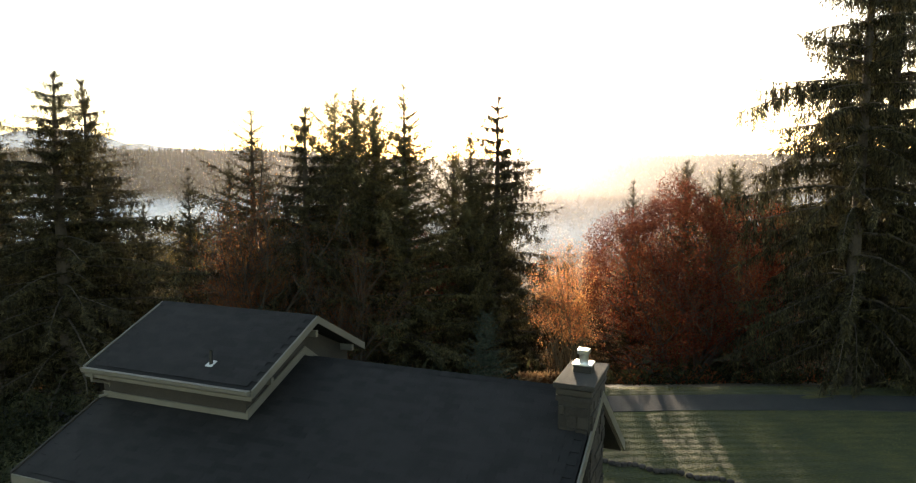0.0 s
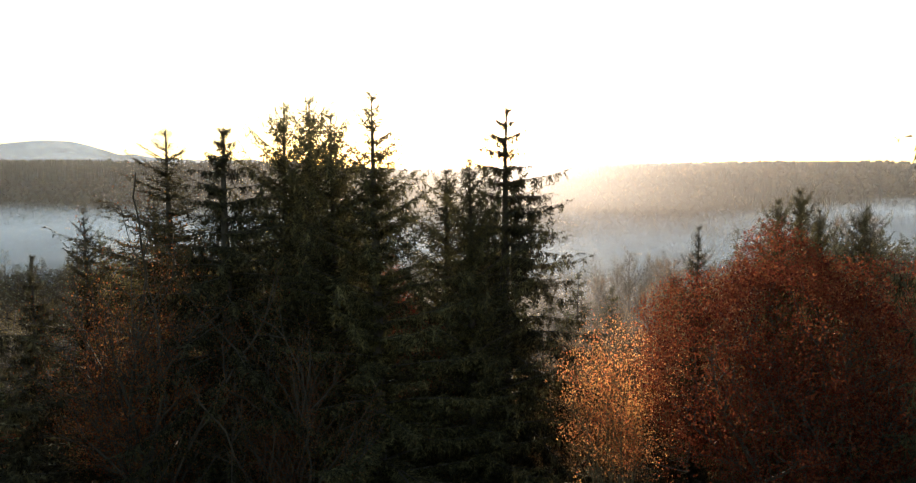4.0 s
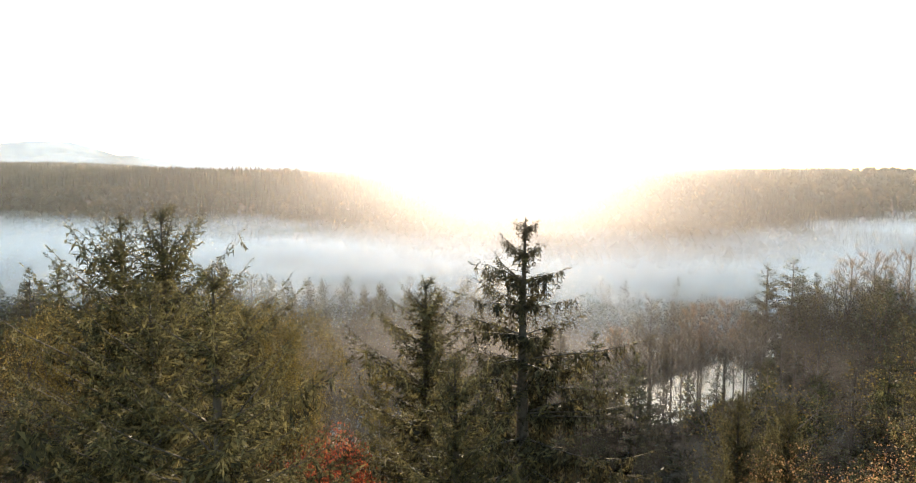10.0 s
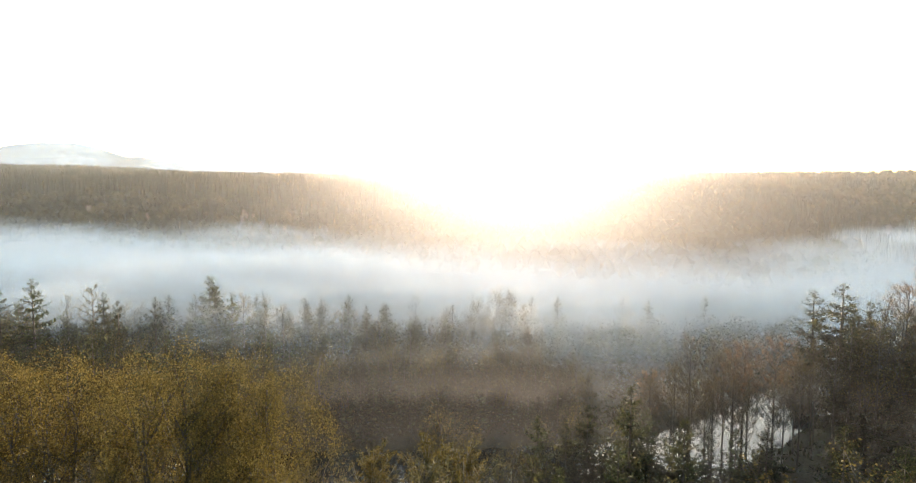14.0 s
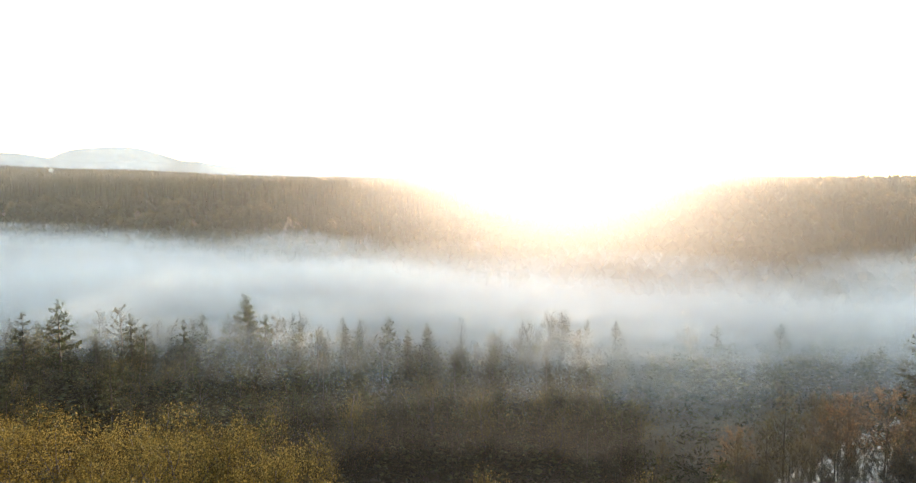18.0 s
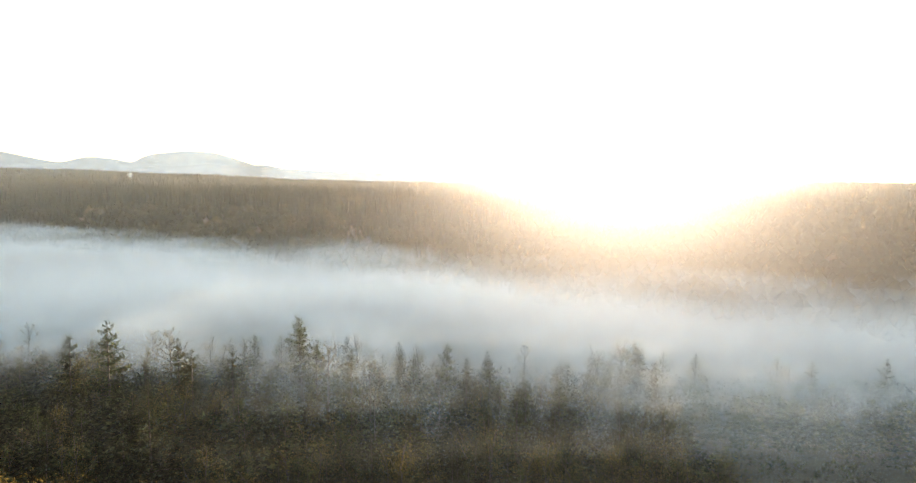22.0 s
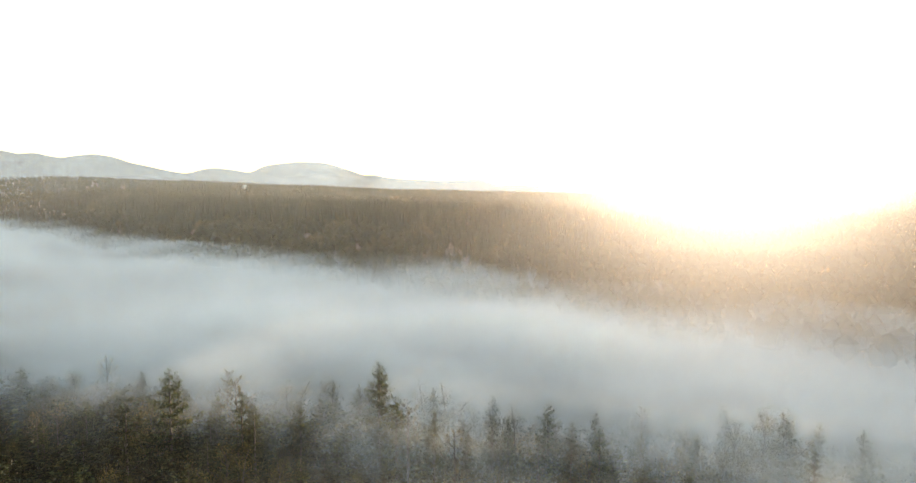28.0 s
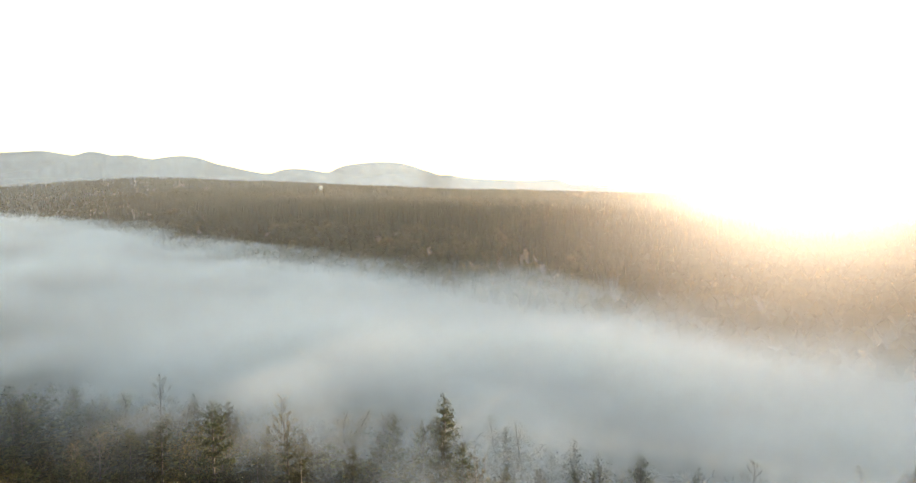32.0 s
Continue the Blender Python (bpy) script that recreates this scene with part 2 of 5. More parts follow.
FAR_LEAF = foliage("far_leaves", [(0.2, (0.013, 0.015, 0.008)), (0.5, (0.021, 0.023, 0.010)), (0.85, (0.042, 0.038, 0.015))], 0.15, 0.02, 0.16)
# forest of the far ridges, the blue of distant haze mixed into its colour
MOUNTAIN = surface("hazed_mountain_forest", (0.035, 0.045, 0.055), (0.065, 0.078, 0.09), 0.002, 0.95, 0.02, 0.3, size=5.0)
wm, wmn, wml = nodes_of("river_water")
wmn["Principled BSDF"].inputs["Base Color"].default_value = (0.03, 0.035, 0.035, 1)
wmn["Principled BSDF"].inputs["Roughness"].default_value = 0.12
wtex, wbump = wmn.new("ShaderNodeTexNoise"), wmn.new("ShaderNodeBump")
wtex.inputs["Scale"].default_value, wbump.inputs["Strength"].default_value = 1.2, 0.25
wml.new(wmn.new("ShaderNodeNewGeometry").outputs["Position"], wtex.inputs["Vector"])
wml.new(wtex.outputs[0], wbump.inputs["Height"]), wml.new(wbump.outputs[0], wmn["Principled BSDF"].inputs["Normal"])
WATER = wm


# ---- mesh helpers ----
def mesh_np(name, verts, faces, mats, index=None, smooth=False):
    """A mesh from arrays of places and of triangles or quads."""
    me = bpy.data.meshes.new(name)
    faces = np.asarray(faces)
    k = faces.shape[1]
    me.vertices.add(len(verts)), me.loops.add(faces.size), me.polygons.add(len(faces))
    me.vertices.foreach_set("co", np.asarray(verts, np.float32).ravel())
    me.loops.foreach_set("vertex_index", faces.astype(np.int32).ravel())
    me.polygons.foreach_set("loop_start", np.arange(0, faces.size, k, dtype=np.int32))
    me.polygons.foreach_set("loop_total", np.full(len(faces), k, np.int32))
    if index is not None:
        me.polygons.foreach_set("material_index", np.asarray(index, np.int32))
    me.polygons.foreach_set("use_smooth", np.full(len(faces), smooth))
    for m in mats if isinstance(mats, (list, tuple)) else [mats]:
        me.materials.append(m)
    me.update(calc_edges=True)
    return me


def part(name, data, mat, parent, label=""):
    """One mesh object under a thing or a part. data: a bmesh or a mesh."""
    if isinstance(data, bmesh.types.BMesh):
        me = bpy.data.meshes.new(name)
        bmesh.ops.recalc_face_normals(data, faces=data.faces)
        data.to_mesh(me)
        data.free()
        me.materials.append(mat)
        data = me
    ob = new(name, data)
    ob.parent = parent
    if label:
        ob["label"] = label
    return ob


def prism(points, off):
    """A solid: the flat outline points, pushed by the vector off."""
    bm = bmesh.new()
    a = [bm.verts.new(p) for p in points]
    b = [bm.verts.new(Vector(p) + Vector(off)) for p in points]
    bm.faces.new(a), bm.faces.new(b[::-1])
    for i in range(len(a)):
        j = (i + 1) % len(a)
        bm.faces.new((a[i], b[i], b[j], a[j]))
    bmesh.ops.recalc_face_normals(bm, faces=bm.faces)
    return bm


def bevelled(bm, w):
    bmesh.ops.bevel(bm, geom=list(bm.edges), offset=w, segments=2, affect="EDGES", profile=0.6)
    return bm


def tubes(paths, sides=5):
    """Verts and quads of tapered tubes; paths: (points, radii)."""
    V, F, n = [], [], 0
    ang = np.arange(sides) * 2 * np.pi / sides
    for pts, rad in paths:
        pts, rad = np.asarray(pts, float), np.asarray(rad, float)
        d = np.gradient(pts, axis=0)
        d /= np.linalg.norm(d, axis=1, keepdims=True) + 1e-9
        ref = np.where(np.abs(d[:, 2:3]) > 0.9, [[1.0, 0, 0]], [[0, 0, 1.0]])
        u = np.cross(d, ref)
        u /= np.linalg.norm(u, axis=1, keepdims=True) + 1e-9
        w = np.cross(d, u)
        ring = pts[:, None] + rad[:, None, None] * (np.cos(ang)[None, :, None] * u[:, None] + np.sin(ang)[None, :, None] * w[:, None])
        V.append(ring.reshape(-1, 3))
        k = len(pts)
        i, j = np.meshgrid(np.arange(k - 1), np.arange(sides), indexing="ij")
        a, b = i * sides + j, i * sides + (j + 1) % sides
        F.append((n + np.stack([a, b, b + sides, a + sides], -1)).reshape(-1, 4))
        n += k * sides
    return np.concatenate(V), np.concatenate(F)


def kites(base, way, side, width):
    """Leaf-shaped quads from their stems, directions with length, and side directions."""
    mid = base + way * 0.45
    s = side * width[:, None] * 0.5
    sag = np.zeros_like(way)
    sag[:, 2] = -0.06 * np.linalg.norm(way, axis=1)
    V = np.stack([base, mid + s, base + way + sag, mid - s], 1).reshape(-1, 3)
    return V, np.arange(len(V)).reshape(-1, 4)


def unit(v):
    return v / (np.linalg.norm(v, axis=-1, keepdims=True) + 1e-9)


# ---- trees ----
def conifer_meshes(name, seed, H, R, c0=0.08, power=0.85, droop=0.35, rise=0.25, hang=0.5, whorls=30, each=6, step=0.3, twig=0.8, wide=0.2, needles=None, ragged=0.35, fine=True, longest=0.95, tidy=0.2, tassel=0.0, low=0.92):
    """Trunk with limbs, and a crown of sprays on drooping branches. Foot at the origin."""
    r = np.random.default_rng(seed)
    wob = r.normal(0, 0.012 * H / 8, (8, 2)).cumsum(0)
    zs = np.linspace(0, H, 9)
    axis = np.column_stack([np.r_[0, wob[:, 0]] * zs / H, np.r_[0, wob[:, 1]] * zs / H, zs])
    paths = [(np.vstack([[0, 0, -0.8], axis]), np.r_[0.021 * H, 0.017 * H * (1 - zs / H) ** 0.8 + 0.012])]
    B, D, S, W = [], [], [], []
    total = whorls * each
    side_bias = r.uniform(0, 6.28)
    for k in range(total):
        tier = (k // each + r.normal(0.5, tidy)) / whorls
        u = c0 + (1 - c0) * max(tier, 0.002) ** low
        u = min(u, 0.99)
        az = k * 2.39996 + r.normal(0, 0.35)
        L = R * ((1 - u) / (1 - c0)) ** power * (1 + r.normal(0, ragged * 0.6)) * (1 + 0.15 * math.cos(az - side_bias))
        L *= min(1, 0.5 + 7.0 * (1 - u))
        L = max(L, 0.25 + 1.0 * (1 - u)) * (0.55 if r.random() < ragged * 0.35 else 1.0)
        n = int(L / step) + 3
        t = np.linspace(0, 1, n)
        ri, dr = rise * (0.3 + 1.6 * u) + 4.0 * max(0.0, u - 0.88), droop * (1.25 - u) * r.uniform(0.6, 1.3)
        bend = r.normal(0, 0.12)
        a = az + bend * t
        foot = np.array([np.interp(u * H, zs, axis[:, i]) for i in range(3)])
        pts = np.column_stack([np.cos(a) * L * t, np.sin(a) * L * t, L * (ri * t - dr * t ** 2 + 0.12 * t ** 5)]) + foot
        if fine or k % 2 == 0:
            q = pts[:: max(1, n // 4)]
            paths.append((q, np.linspace(0.010 * L + 0.012, 0.006, len(q))))
        out = unit(np.gradient(pts, axis=0))
        lat = np.column_stack([-np.sin(a), np.cos(a), 0 * a])
        for sgn in (-1, 1):
            spread = np.radians(r.uniform(35, 80, n))[:, None]
            d = out * np.cos(spread) + sgn * lat * np.sin(spread)
            d[:, 2] -= r.uniform(0.05, 0.6, n) * hang
            ln = twig * (0.3 + 0.7 * (1 - t) * np.minimum(1, t * 6 + 0.25)) * (0.55 + 0.26 * L) * r.uniform(0.5, 1.2, n)
            ln = np.clip(ln, 0.12, longest)
            B.append(pts + r.normal(0, 0.04, (n, 3))), D.append(unit(d) * ln[:, None])
            S.append(unit(np.cross(d, [0, 0, 1.0] + r.normal(0, 0.4, (n, 3))))), W.append(ln)
        if tassel:
            # twigs that hang like a fringe from the branch
            k3 = int(L / 0.12) + 2
            ft = r.uniform(0.12, 1.0, k3)
            at = np.column_stack([np.interp(ft, t, pts[:, i]) for i in range(3)])
            d = np.column_stack([r.normal(0, 0.10, (k3, 2)), -np.ones(k3)])
            ln = np.clip(tassel * r.uniform(0.25, 1.0, k3) * (0.45 + 0.22 * L) * (1.15 - 0.6 * ft), 0.12, 1.1)
            B.append(at), D.append(unit(d) * ln[:, None]), S.append(unit(np.column_stack([r.normal(0, 1, (k3, 2)), np.zeros(k3)]))), W.append(ln * 0.75)
        keep = (t > 0.1) & (r.random(n) < 0.8)
        k2 = int(keep.sum())
        if k2:
            d = 0.25 * out[keep] + np.column_stack([r.normal(0, 0.22, (k2, 2)), -np.ones(k2)])
            ln = np.clip(hang * twig * r.uniform(0.3, 1.1, k2) * (0.4 + 0.25 * L), 0.1, longest * 1.2)
            B.append(pts[keep]), D.append(unit(d) * ln[:, None]), S.append(unit(lat[keep] * r.choice([-1, 1], k2)[:, None] + 0.4 * out[keep])), W.append(ln)
        tipl = (0.3 + 0.08 * L) * min(1.0, 0.25 + 6 * (1 - u))
        B.append(pts[-1:]), D.append(unit(out[-1:]) * tipl), S.append(lat[-1:]), W.append(np.array([tipl]))
    # the slender leader at the top
    for k in range(70 if fine else 20):
        f = (k + 0.5) / (70 if fine else 20)
        a, back = k * 2.4, 0.04 * H / 10 + f * 0.11 * H
        ln = (0.10 + 0.5 * f) * (0.7 if fine else 1.3) * H / 25 * r.uniform(0.7, 1.3)
        d = np.array([[math.cos(a), math.sin(a), 0.75 - 1.0 * f]]) * ln
        foot = np.array([[np.interp(H - back, zs, axis[:, i]) for i in range(3)]])
        B.append(foot), D.append(d), S.append(np.array([[-math.sin(a), math.cos(a), 0.2]])), W.append(np.linalg.norm(d, axis=1))
    B, D, S, W = (np.concatenate(q) for q in (B, D, S, W))
    # each spray: a narrow stem with side needles, all as single triangles
    stem = S * (W * wide * 0.3)[:, None]
    tris = [np.stack([B - stem * 0.5, B + stem * 0.5, B + D], 1)]
    for q in range(8 if fine else 3):
        at = (0.04 + 0.115 * q) if fine else (0.1 + 0.3 * q)
        sgn = -1 if q % 2 else 1
        d = unit(unit(D) * 0.8 + sgn * S * r.uniform(0.5, 0.9, (len(B), 1)) + r.normal(0, 0.18, D.shape))
        d[:, 2] -= 0.2 * hang
        l2 = W * r.uniform(0.30, 0.50, len(B)) * (1.15 - 0.5 * at)
        foot = B + D * at
        s2 = unit(np.cross(d, r.normal(0, 0.6, d.shape) + np.cross(D, S))) * (l2 * wide)[:, None]
        tris.append(np.stack([foot + d * (l2 * 0.15)[:, None] - s2 * 0.5, foot + d * (l2 * 0.4)[:, None] + s2 * 0.6, foot + d * l2[:, None]], 1))
    V = np.concatenate(tris).reshape(-1, 3)
    F = np.arange(len(V)).reshape(-1, 3)
    tv, tf = tubes(paths, 5 if fine else 3)
    return mesh_np(name + "_trunk", tv, tf, BARK, smooth=True), mesh_np(name + "_crown", V, F, needles or NEEDLE)


def grow(r, p, d, L, rad, level, shape, paths, tips):
    """One limb and, from it, its children. shape: per level (count, spread, ratio)."""
    n = 4
    pts, q, dd = [p], p.copy(), d.copy()
    for i in range(n):
        dd = unit(dd + r.normal(0, 0.10, 3) + np.array([0, 0, 0.05]))
        q = q + dd * L / n
        pts.append(q)
    pts = np.array(pts)
    paths.append((pts, np.linspace(rad, rad * 0.55, n + 1)))
    if level >= len(shape) - 2 and level > 0:
        tips.append(pts)
    if level >= len(shape):
        return
    count, spread, ratio = shape[level]
    for k in range(count):
        at = 1.0 if k == 0 else r.uniform(0.35, 1.0)
        i = min(int(at * n), n)
        turn = spread * (0.35 if k == 0 else r.uniform(0.7, 1.25))
        az = k * 2.4 + r.uniform(-0.5, 0.5)
        side = unit(np.cross(dd, [0.3, 0.2, 1.0]))
        up = np.cross(side, dd)
        c = dd * math.cos(turn) + (side * math.cos(az) + up * math.sin(az)) * math.sin(turn)
        grow(r, pts[i], unit(c + np.array([0, 0, 0.12])), L * ratio * r.uniform(0.75, 1.15), rad * (0.62 if k == 0 else 0.48), level + 1, shape, paths, tips)


def broadleaf_meshes(name, seed, stems, trunk, lean, rad, shape, leaves, leaf_size, spread, leaf_mat, bark=None, sides=4, root=0.12, dome=False, leaf_from=0.0, clump=1.0):
    """A tree of dividing limbs; leaves scattered round its last twigs."""
    r = np.random.default_rng(seed)
    paths, tips = [], []
    for k in range(stems):
        az, ln = k * 2.4 + r.uniform(-0.3, 0.3), lean * r.uniform(0.5, 1.2) * (1 if stems > 1 else 0.2)
        d = np.array([math.cos(az) * math.sin(ln), math.sin(az) * math.sin(ln), math.cos(ln)])
        grow(r, np.array([root * math.cos(az), root * math.sin(az), -0.5]) * (1 if stems > 1 else [0, 0, 1]), d, trunk * r.uniform(0.85, 1.1), rad, 0, shape, paths, tips)
    if dome:
        # a rounded crown: limbs and twigs that pass out of it are left out
        E = np.array([t[-1] for t in tips])
        mid, rad_h, rad_v = (E[:, 2].max() + E[:, 2].min()) / 2, np.percentile(np.hypot(E[:, 0], E[:, 1]), 82), (np.percentile(E[:, 2], 93) - E[:, 2].min()) / 2

        def inside(p):
            return ((p[0] / rad_h) ** 2 + (p[1] / rad_h) ** 2 + ((p[2] - mid) / rad_v) ** 2) < 1.0 or p[2] < mid - rad_v * 0.6

        paths, tips = [q for q in paths if inside(q[0][-1])], [t for t in tips if inside(t[-1])]
    tv, tf = tubes(paths, sides)
    trunk_me = mesh_np(name + "_trunk", tv, tf, bark or BARK, smooth=True)
    if not leaves:
        return trunk_me, None
    T = np.concatenate([np.array([t[1], t[2], t[3], t[4]]) for t in tips])
    T = T[T[:, 2] > leaf_from * T[:, 2].max()]
    T = T[r.permutation(len(T))[: max(40, int(len(T) * clump))]]
    pick = r.integers(0, len(T), leaves)
    B = T[pick] + r.normal(0, spread, (leaves, 3))
    if dome:
        # most leaves make an uneven shell, thinner below
        k = int(leaves * dome)
        q = unit(r.normal(0, 1, (k, 3)) + [0, 0, 0.35])
        lump = 1 + 0.16 * np.sin(q[:, 0] * 5 + seed) * np.cos(q[:, 1] * 6) + 0.07 * np.sin(q[:, 2] * 9 + q[:, 0] * 4) + 0.05 * np.cos(q[:, 1] * 13 + q[:, 2] * 7)
        B[:k] = q * [rad_h, rad_h, rad_v] * (lump * r.uniform(0.74, 1.0, k) ** 0.6)[:, None] * 1.05 + [0, 0, mid] + r.normal(0, spread * 0.4, (k, 3))
    D = r.normal(0, 1, (leaves, 3))
    D[:, 2] -= 0.5
    ln = leaf_size * r.uniform(0.6, 1.35, leaves)
    D = unit(D) * ln[:, None]
    V, F = kites(B, D, unit(np.cross(D, r.normal(0, 1, (leaves, 3)))), ln * 0.8)
    return trunk_me, mesh_np(name + "_crown", V, F, leaf_mat)


def slender_meshes(name, seed, H, reach, first_limb, limbs, twigs, leaves, leaf_size, leaf_mat, bark=None, upward=0.75):
    """A straight river tree: one tall stem, rising limbs, fine twigs and few leaves."""
    r = np.random.default_rng(seed)
    zs = np.linspace(-0.6, H, 10)
    sway = np.cumsum(r.normal(0, 0.012 * H / 6, (10, 2)), 0) * np.linspace(0, 1, 10)[:, None]
    axis = np.column_stack([sway, zs])
    paths, tips = [(axis, 0.012 * H * (1 - np.linspace(0, 0.96, 10)) ** 0.75 + 0.01)], []
    for k in range(limbs):
        u = first_limb + (0.97 - first_limb) * (k + r.random()) / limbs
        az = k * 2.4 + r.normal(0, 0.3)
        v = (u - first_limb) / (1 - first_limb)
        L = reach * H * (0.35 + 0.65 * math.sin(math.pi * min(1, 0.22 + 0.78 * v))) * r.uniform(0.7, 1.25)
        foot = np.array([np.interp(u * H, zs, axis[:, i]) for i in range(3)])
        t = np.linspace(0, 1, 5)
        tilt = upward * (0.7 + 0.5 * t + 0.4 * v)
        d = np.column_stack([np.cos(az) * np.cos(tilt), np.sin(az) * np.cos(tilt), np.sin(tilt)]) + r.normal(0, 0.10, (5, 3))
        pts = foot + np.vstack([[0, 0, 0], np.cumsum(d[:-1] * L / 4, 0)])
        paths.append((pts, np.linspace(0.009 * L + 0.02, 0.012, 5)))
        for q in range(twigs):
            i = r.integers(1, 5)
            e = unit(d[i] + r.normal(0, 0.55, 3) + [0, 0, 0.35])
            l2 = L * r.uniform(0.22, 0.5)
            tw = np.array([pts[i], pts[i] + e * l2 * 0.5 + r.normal(0, 0.05, 3), pts[i] + e * l2 + [0, 0, 0.1 * l2]])
            paths.append((tw, np.array([0.035, 0.025, 0.014])))
            tips.append(tw)
            for _ in range(2):
                e2 = unit(e + r.normal(0, 0.6, 3) + [0, 0, 0.3])
                j = r.integers(1, 3)
                paths.append((np.array([tw[j], tw[j] + e2 * l2 * 0.45]), np.array([0.022, 0.012])))
                tips.append(np.array([tw[j], tw[j] + e2 * l2 * 0.25, tw[j] + e2 * l2 * 0.45]))
    tv, tf = tubes(paths, 3)
    T = np.concatenate(tips)
    B = T[r.integers(0, len(T), leaves)] + r.normal(0, 0.12, (leaves, 3))
    D = unit(r.normal(0, 1, (leaves, 3)) - [0, 0, 0.5]) * (leaf_size * r.uniform(0.6, 1.3, leaves))[:, None]
    V, F = kites(B, D, unit(np.cross(D, r.normal(0, 1, (leaves, 3)))), np.linalg.norm(D, axis=1) * 0.8)
    return mesh_np(name + "_trunk", tv, tf, bark or BARK, smooth=True), mesh_np(name + "_crown", V, F, leaf_mat)


def tree(kind, meshes, label, m, group=""):
    top = new(kind)
    tagged(top, label, "tree", group)
    part("trunk", meshes[0], None, top)
    if meshes[1]:
        part("crown", meshes[1], None, top)
    top.matrix_basis = m
    return top


def stand(x, y, top_z, template, width=1.0, foot=None):
    """The pose that sets a tree of the template's height at a place, its tip at top_z."""
    z = ground_z(x, y) if foot is None else foot
    s = (top_z - z) / template
    w = s * width
    return Matrix.Translation((x, y, z)) @ Matrix.Rotation(random.uniform(0, 6.28), 4, "Z") @ Matrix.Diagonal((w, w, s, 1))


def plant(ob, m):
    """A copy of a tree at a pose of its own size."""
    return copy_thing(ob, m @ Matrix.Diagonal((1 / ob.scale.x, 1 / ob.scale.y, 1 / ob.scale.z, 1)))


# ---- ground ----
BANK_X = np.array([-3000, -1500, -850, -592, -452, -340, -250, -170, -100, -28, 6, 50, 104, 138, 206, 317, 600, 1500, 3000.0])
BANK_Y = np.array([1500, 1150, 880, 705, 635, 590, 552, 520, 485, 430, 404, 399, 378, 346, 392, 490, 640, 900, 1300.0])
HILL_B = np.array([-60, -40, -20, -8, 0, 6, 14, 20, 31, 43, 54, 70.0])
HILL_S = np.array([0.022, 0.022, 0.020, 0.010, -0.006, 0.006, 0.014, 0.024, 0.048, 0.10, 0.115, 0.09])
NEAR_Y = np.array([-400, -60, -10, 40, 46, 54, 60, 80, 100, 120, 135, 10000.0])
NEAR_Z = np.array([14, 4, 0, 0, -1.7, -4.2, -6.5, -17, -25, -30, -31.4, -31.4])


def river_y(x):
    return 190 + 0.95 * 12 * np.log1p(np.exp(np.clip((x - 50) / 12, -30, 30))) - 0.25 * np.clip(x - 130, 0, 400)


def ground_np(x, y):
    z = np.interp(y, NEAR_Y, NEAR_Z)
    s = (y - np.interp(x, BANK_X, BANK_Y)) * 0.8
    k = np.clip((s + 25) / 165, 0, 1)
    b = np.degrees(np.arctan2(-x, np.maximum(y - 100, 1)))
    bank = 34 * k * k * (3 - 2 * k) + np.interp(b, HILL_B, HILL_S) * np.clip(s - 60, 0, 620) + 4 * np.sin(x / 140.0 + 1) * np.clip(s / 300, 0, 1) * np.sin(y / 190.0)
    far = np.clip((y - 250) / 60, 0, 1)
    z = z + bank * far
    side = np.clip((np.abs(x - 0) - 45) / 60, 0, 1) * np.clip((140 - y) / 60, 0, 1) * np.clip((y + 20) / 40, 0, 1)
    z = z + side * 1.5 * np.sin(x / 17.0)
    dig = np.exp(-((y - river_y(x)) / 13.0) ** 4)
    return z - 2.6 * dig


def ground_z(x, y):
    return float(ground_np(np.array([x]), np.array([y]))[0])


gx = np.unique(np.r_[np.linspace(-5200, -900, 40), np.linspace(-900, -120, 66), np.linspace(-120, 160, 113), np.linspace(160, 700, 46), np.linspace(700, 4200, 30)])
gy = np.unique(np.r_[np.linspace(-600, -20, 20), np.linspace(-20, 130, 101), np.linspace(130, 300, 60), np.linspace(300, 1000, 70), np.linspace(1000, 5600, 50)])
X, Y = np.meshgrid(gx, gy, indexing="ij")
Z = ground_np(X, Y)
rg = np.random.default_rng(3)
Z += rg.normal(0, 0.03, Z.shape) * (Y < 60) + rg.normal(0, 0.25, Z.shape) * ((Y >= 60) & (Y < 300))
nx, ny = X.shape
ii, jj = np.meshgrid(np.arange(nx - 1), np.arange(ny - 1), indexing="ij")
quad = np.stack([ii * ny + jj, (ii + 1) * ny + jj, (ii + 1) * ny + jj + 1, ii * ny + jj + 1], -1).reshape(-1, 4)
cx, cy = (X[:-1, :-1] + X[1:, 1:]) / 2, (Y[:-1, :-1] + Y[1:, 1:]) / 2
lawn_edge = 43 + 1.5 * np.sin(cx / 6.0)
is_litter = ((cy > lawn_edge) | (np.abs(cx) > 60 + 5 * np.sin(cy / 7.0) + 3 * np.sin(cy / 2.9))).ravel().astype(int)
ground = new("ground", mesh_np("ground", np.stack([X, Y, Z], -1).reshape(-1, 3), quad, [GRASS, FLOOR_LITTER], is_litter, True))
tagged(ground, "lawn falling to a wooded slope, flat valley and far hills", "ground", kind="structure")

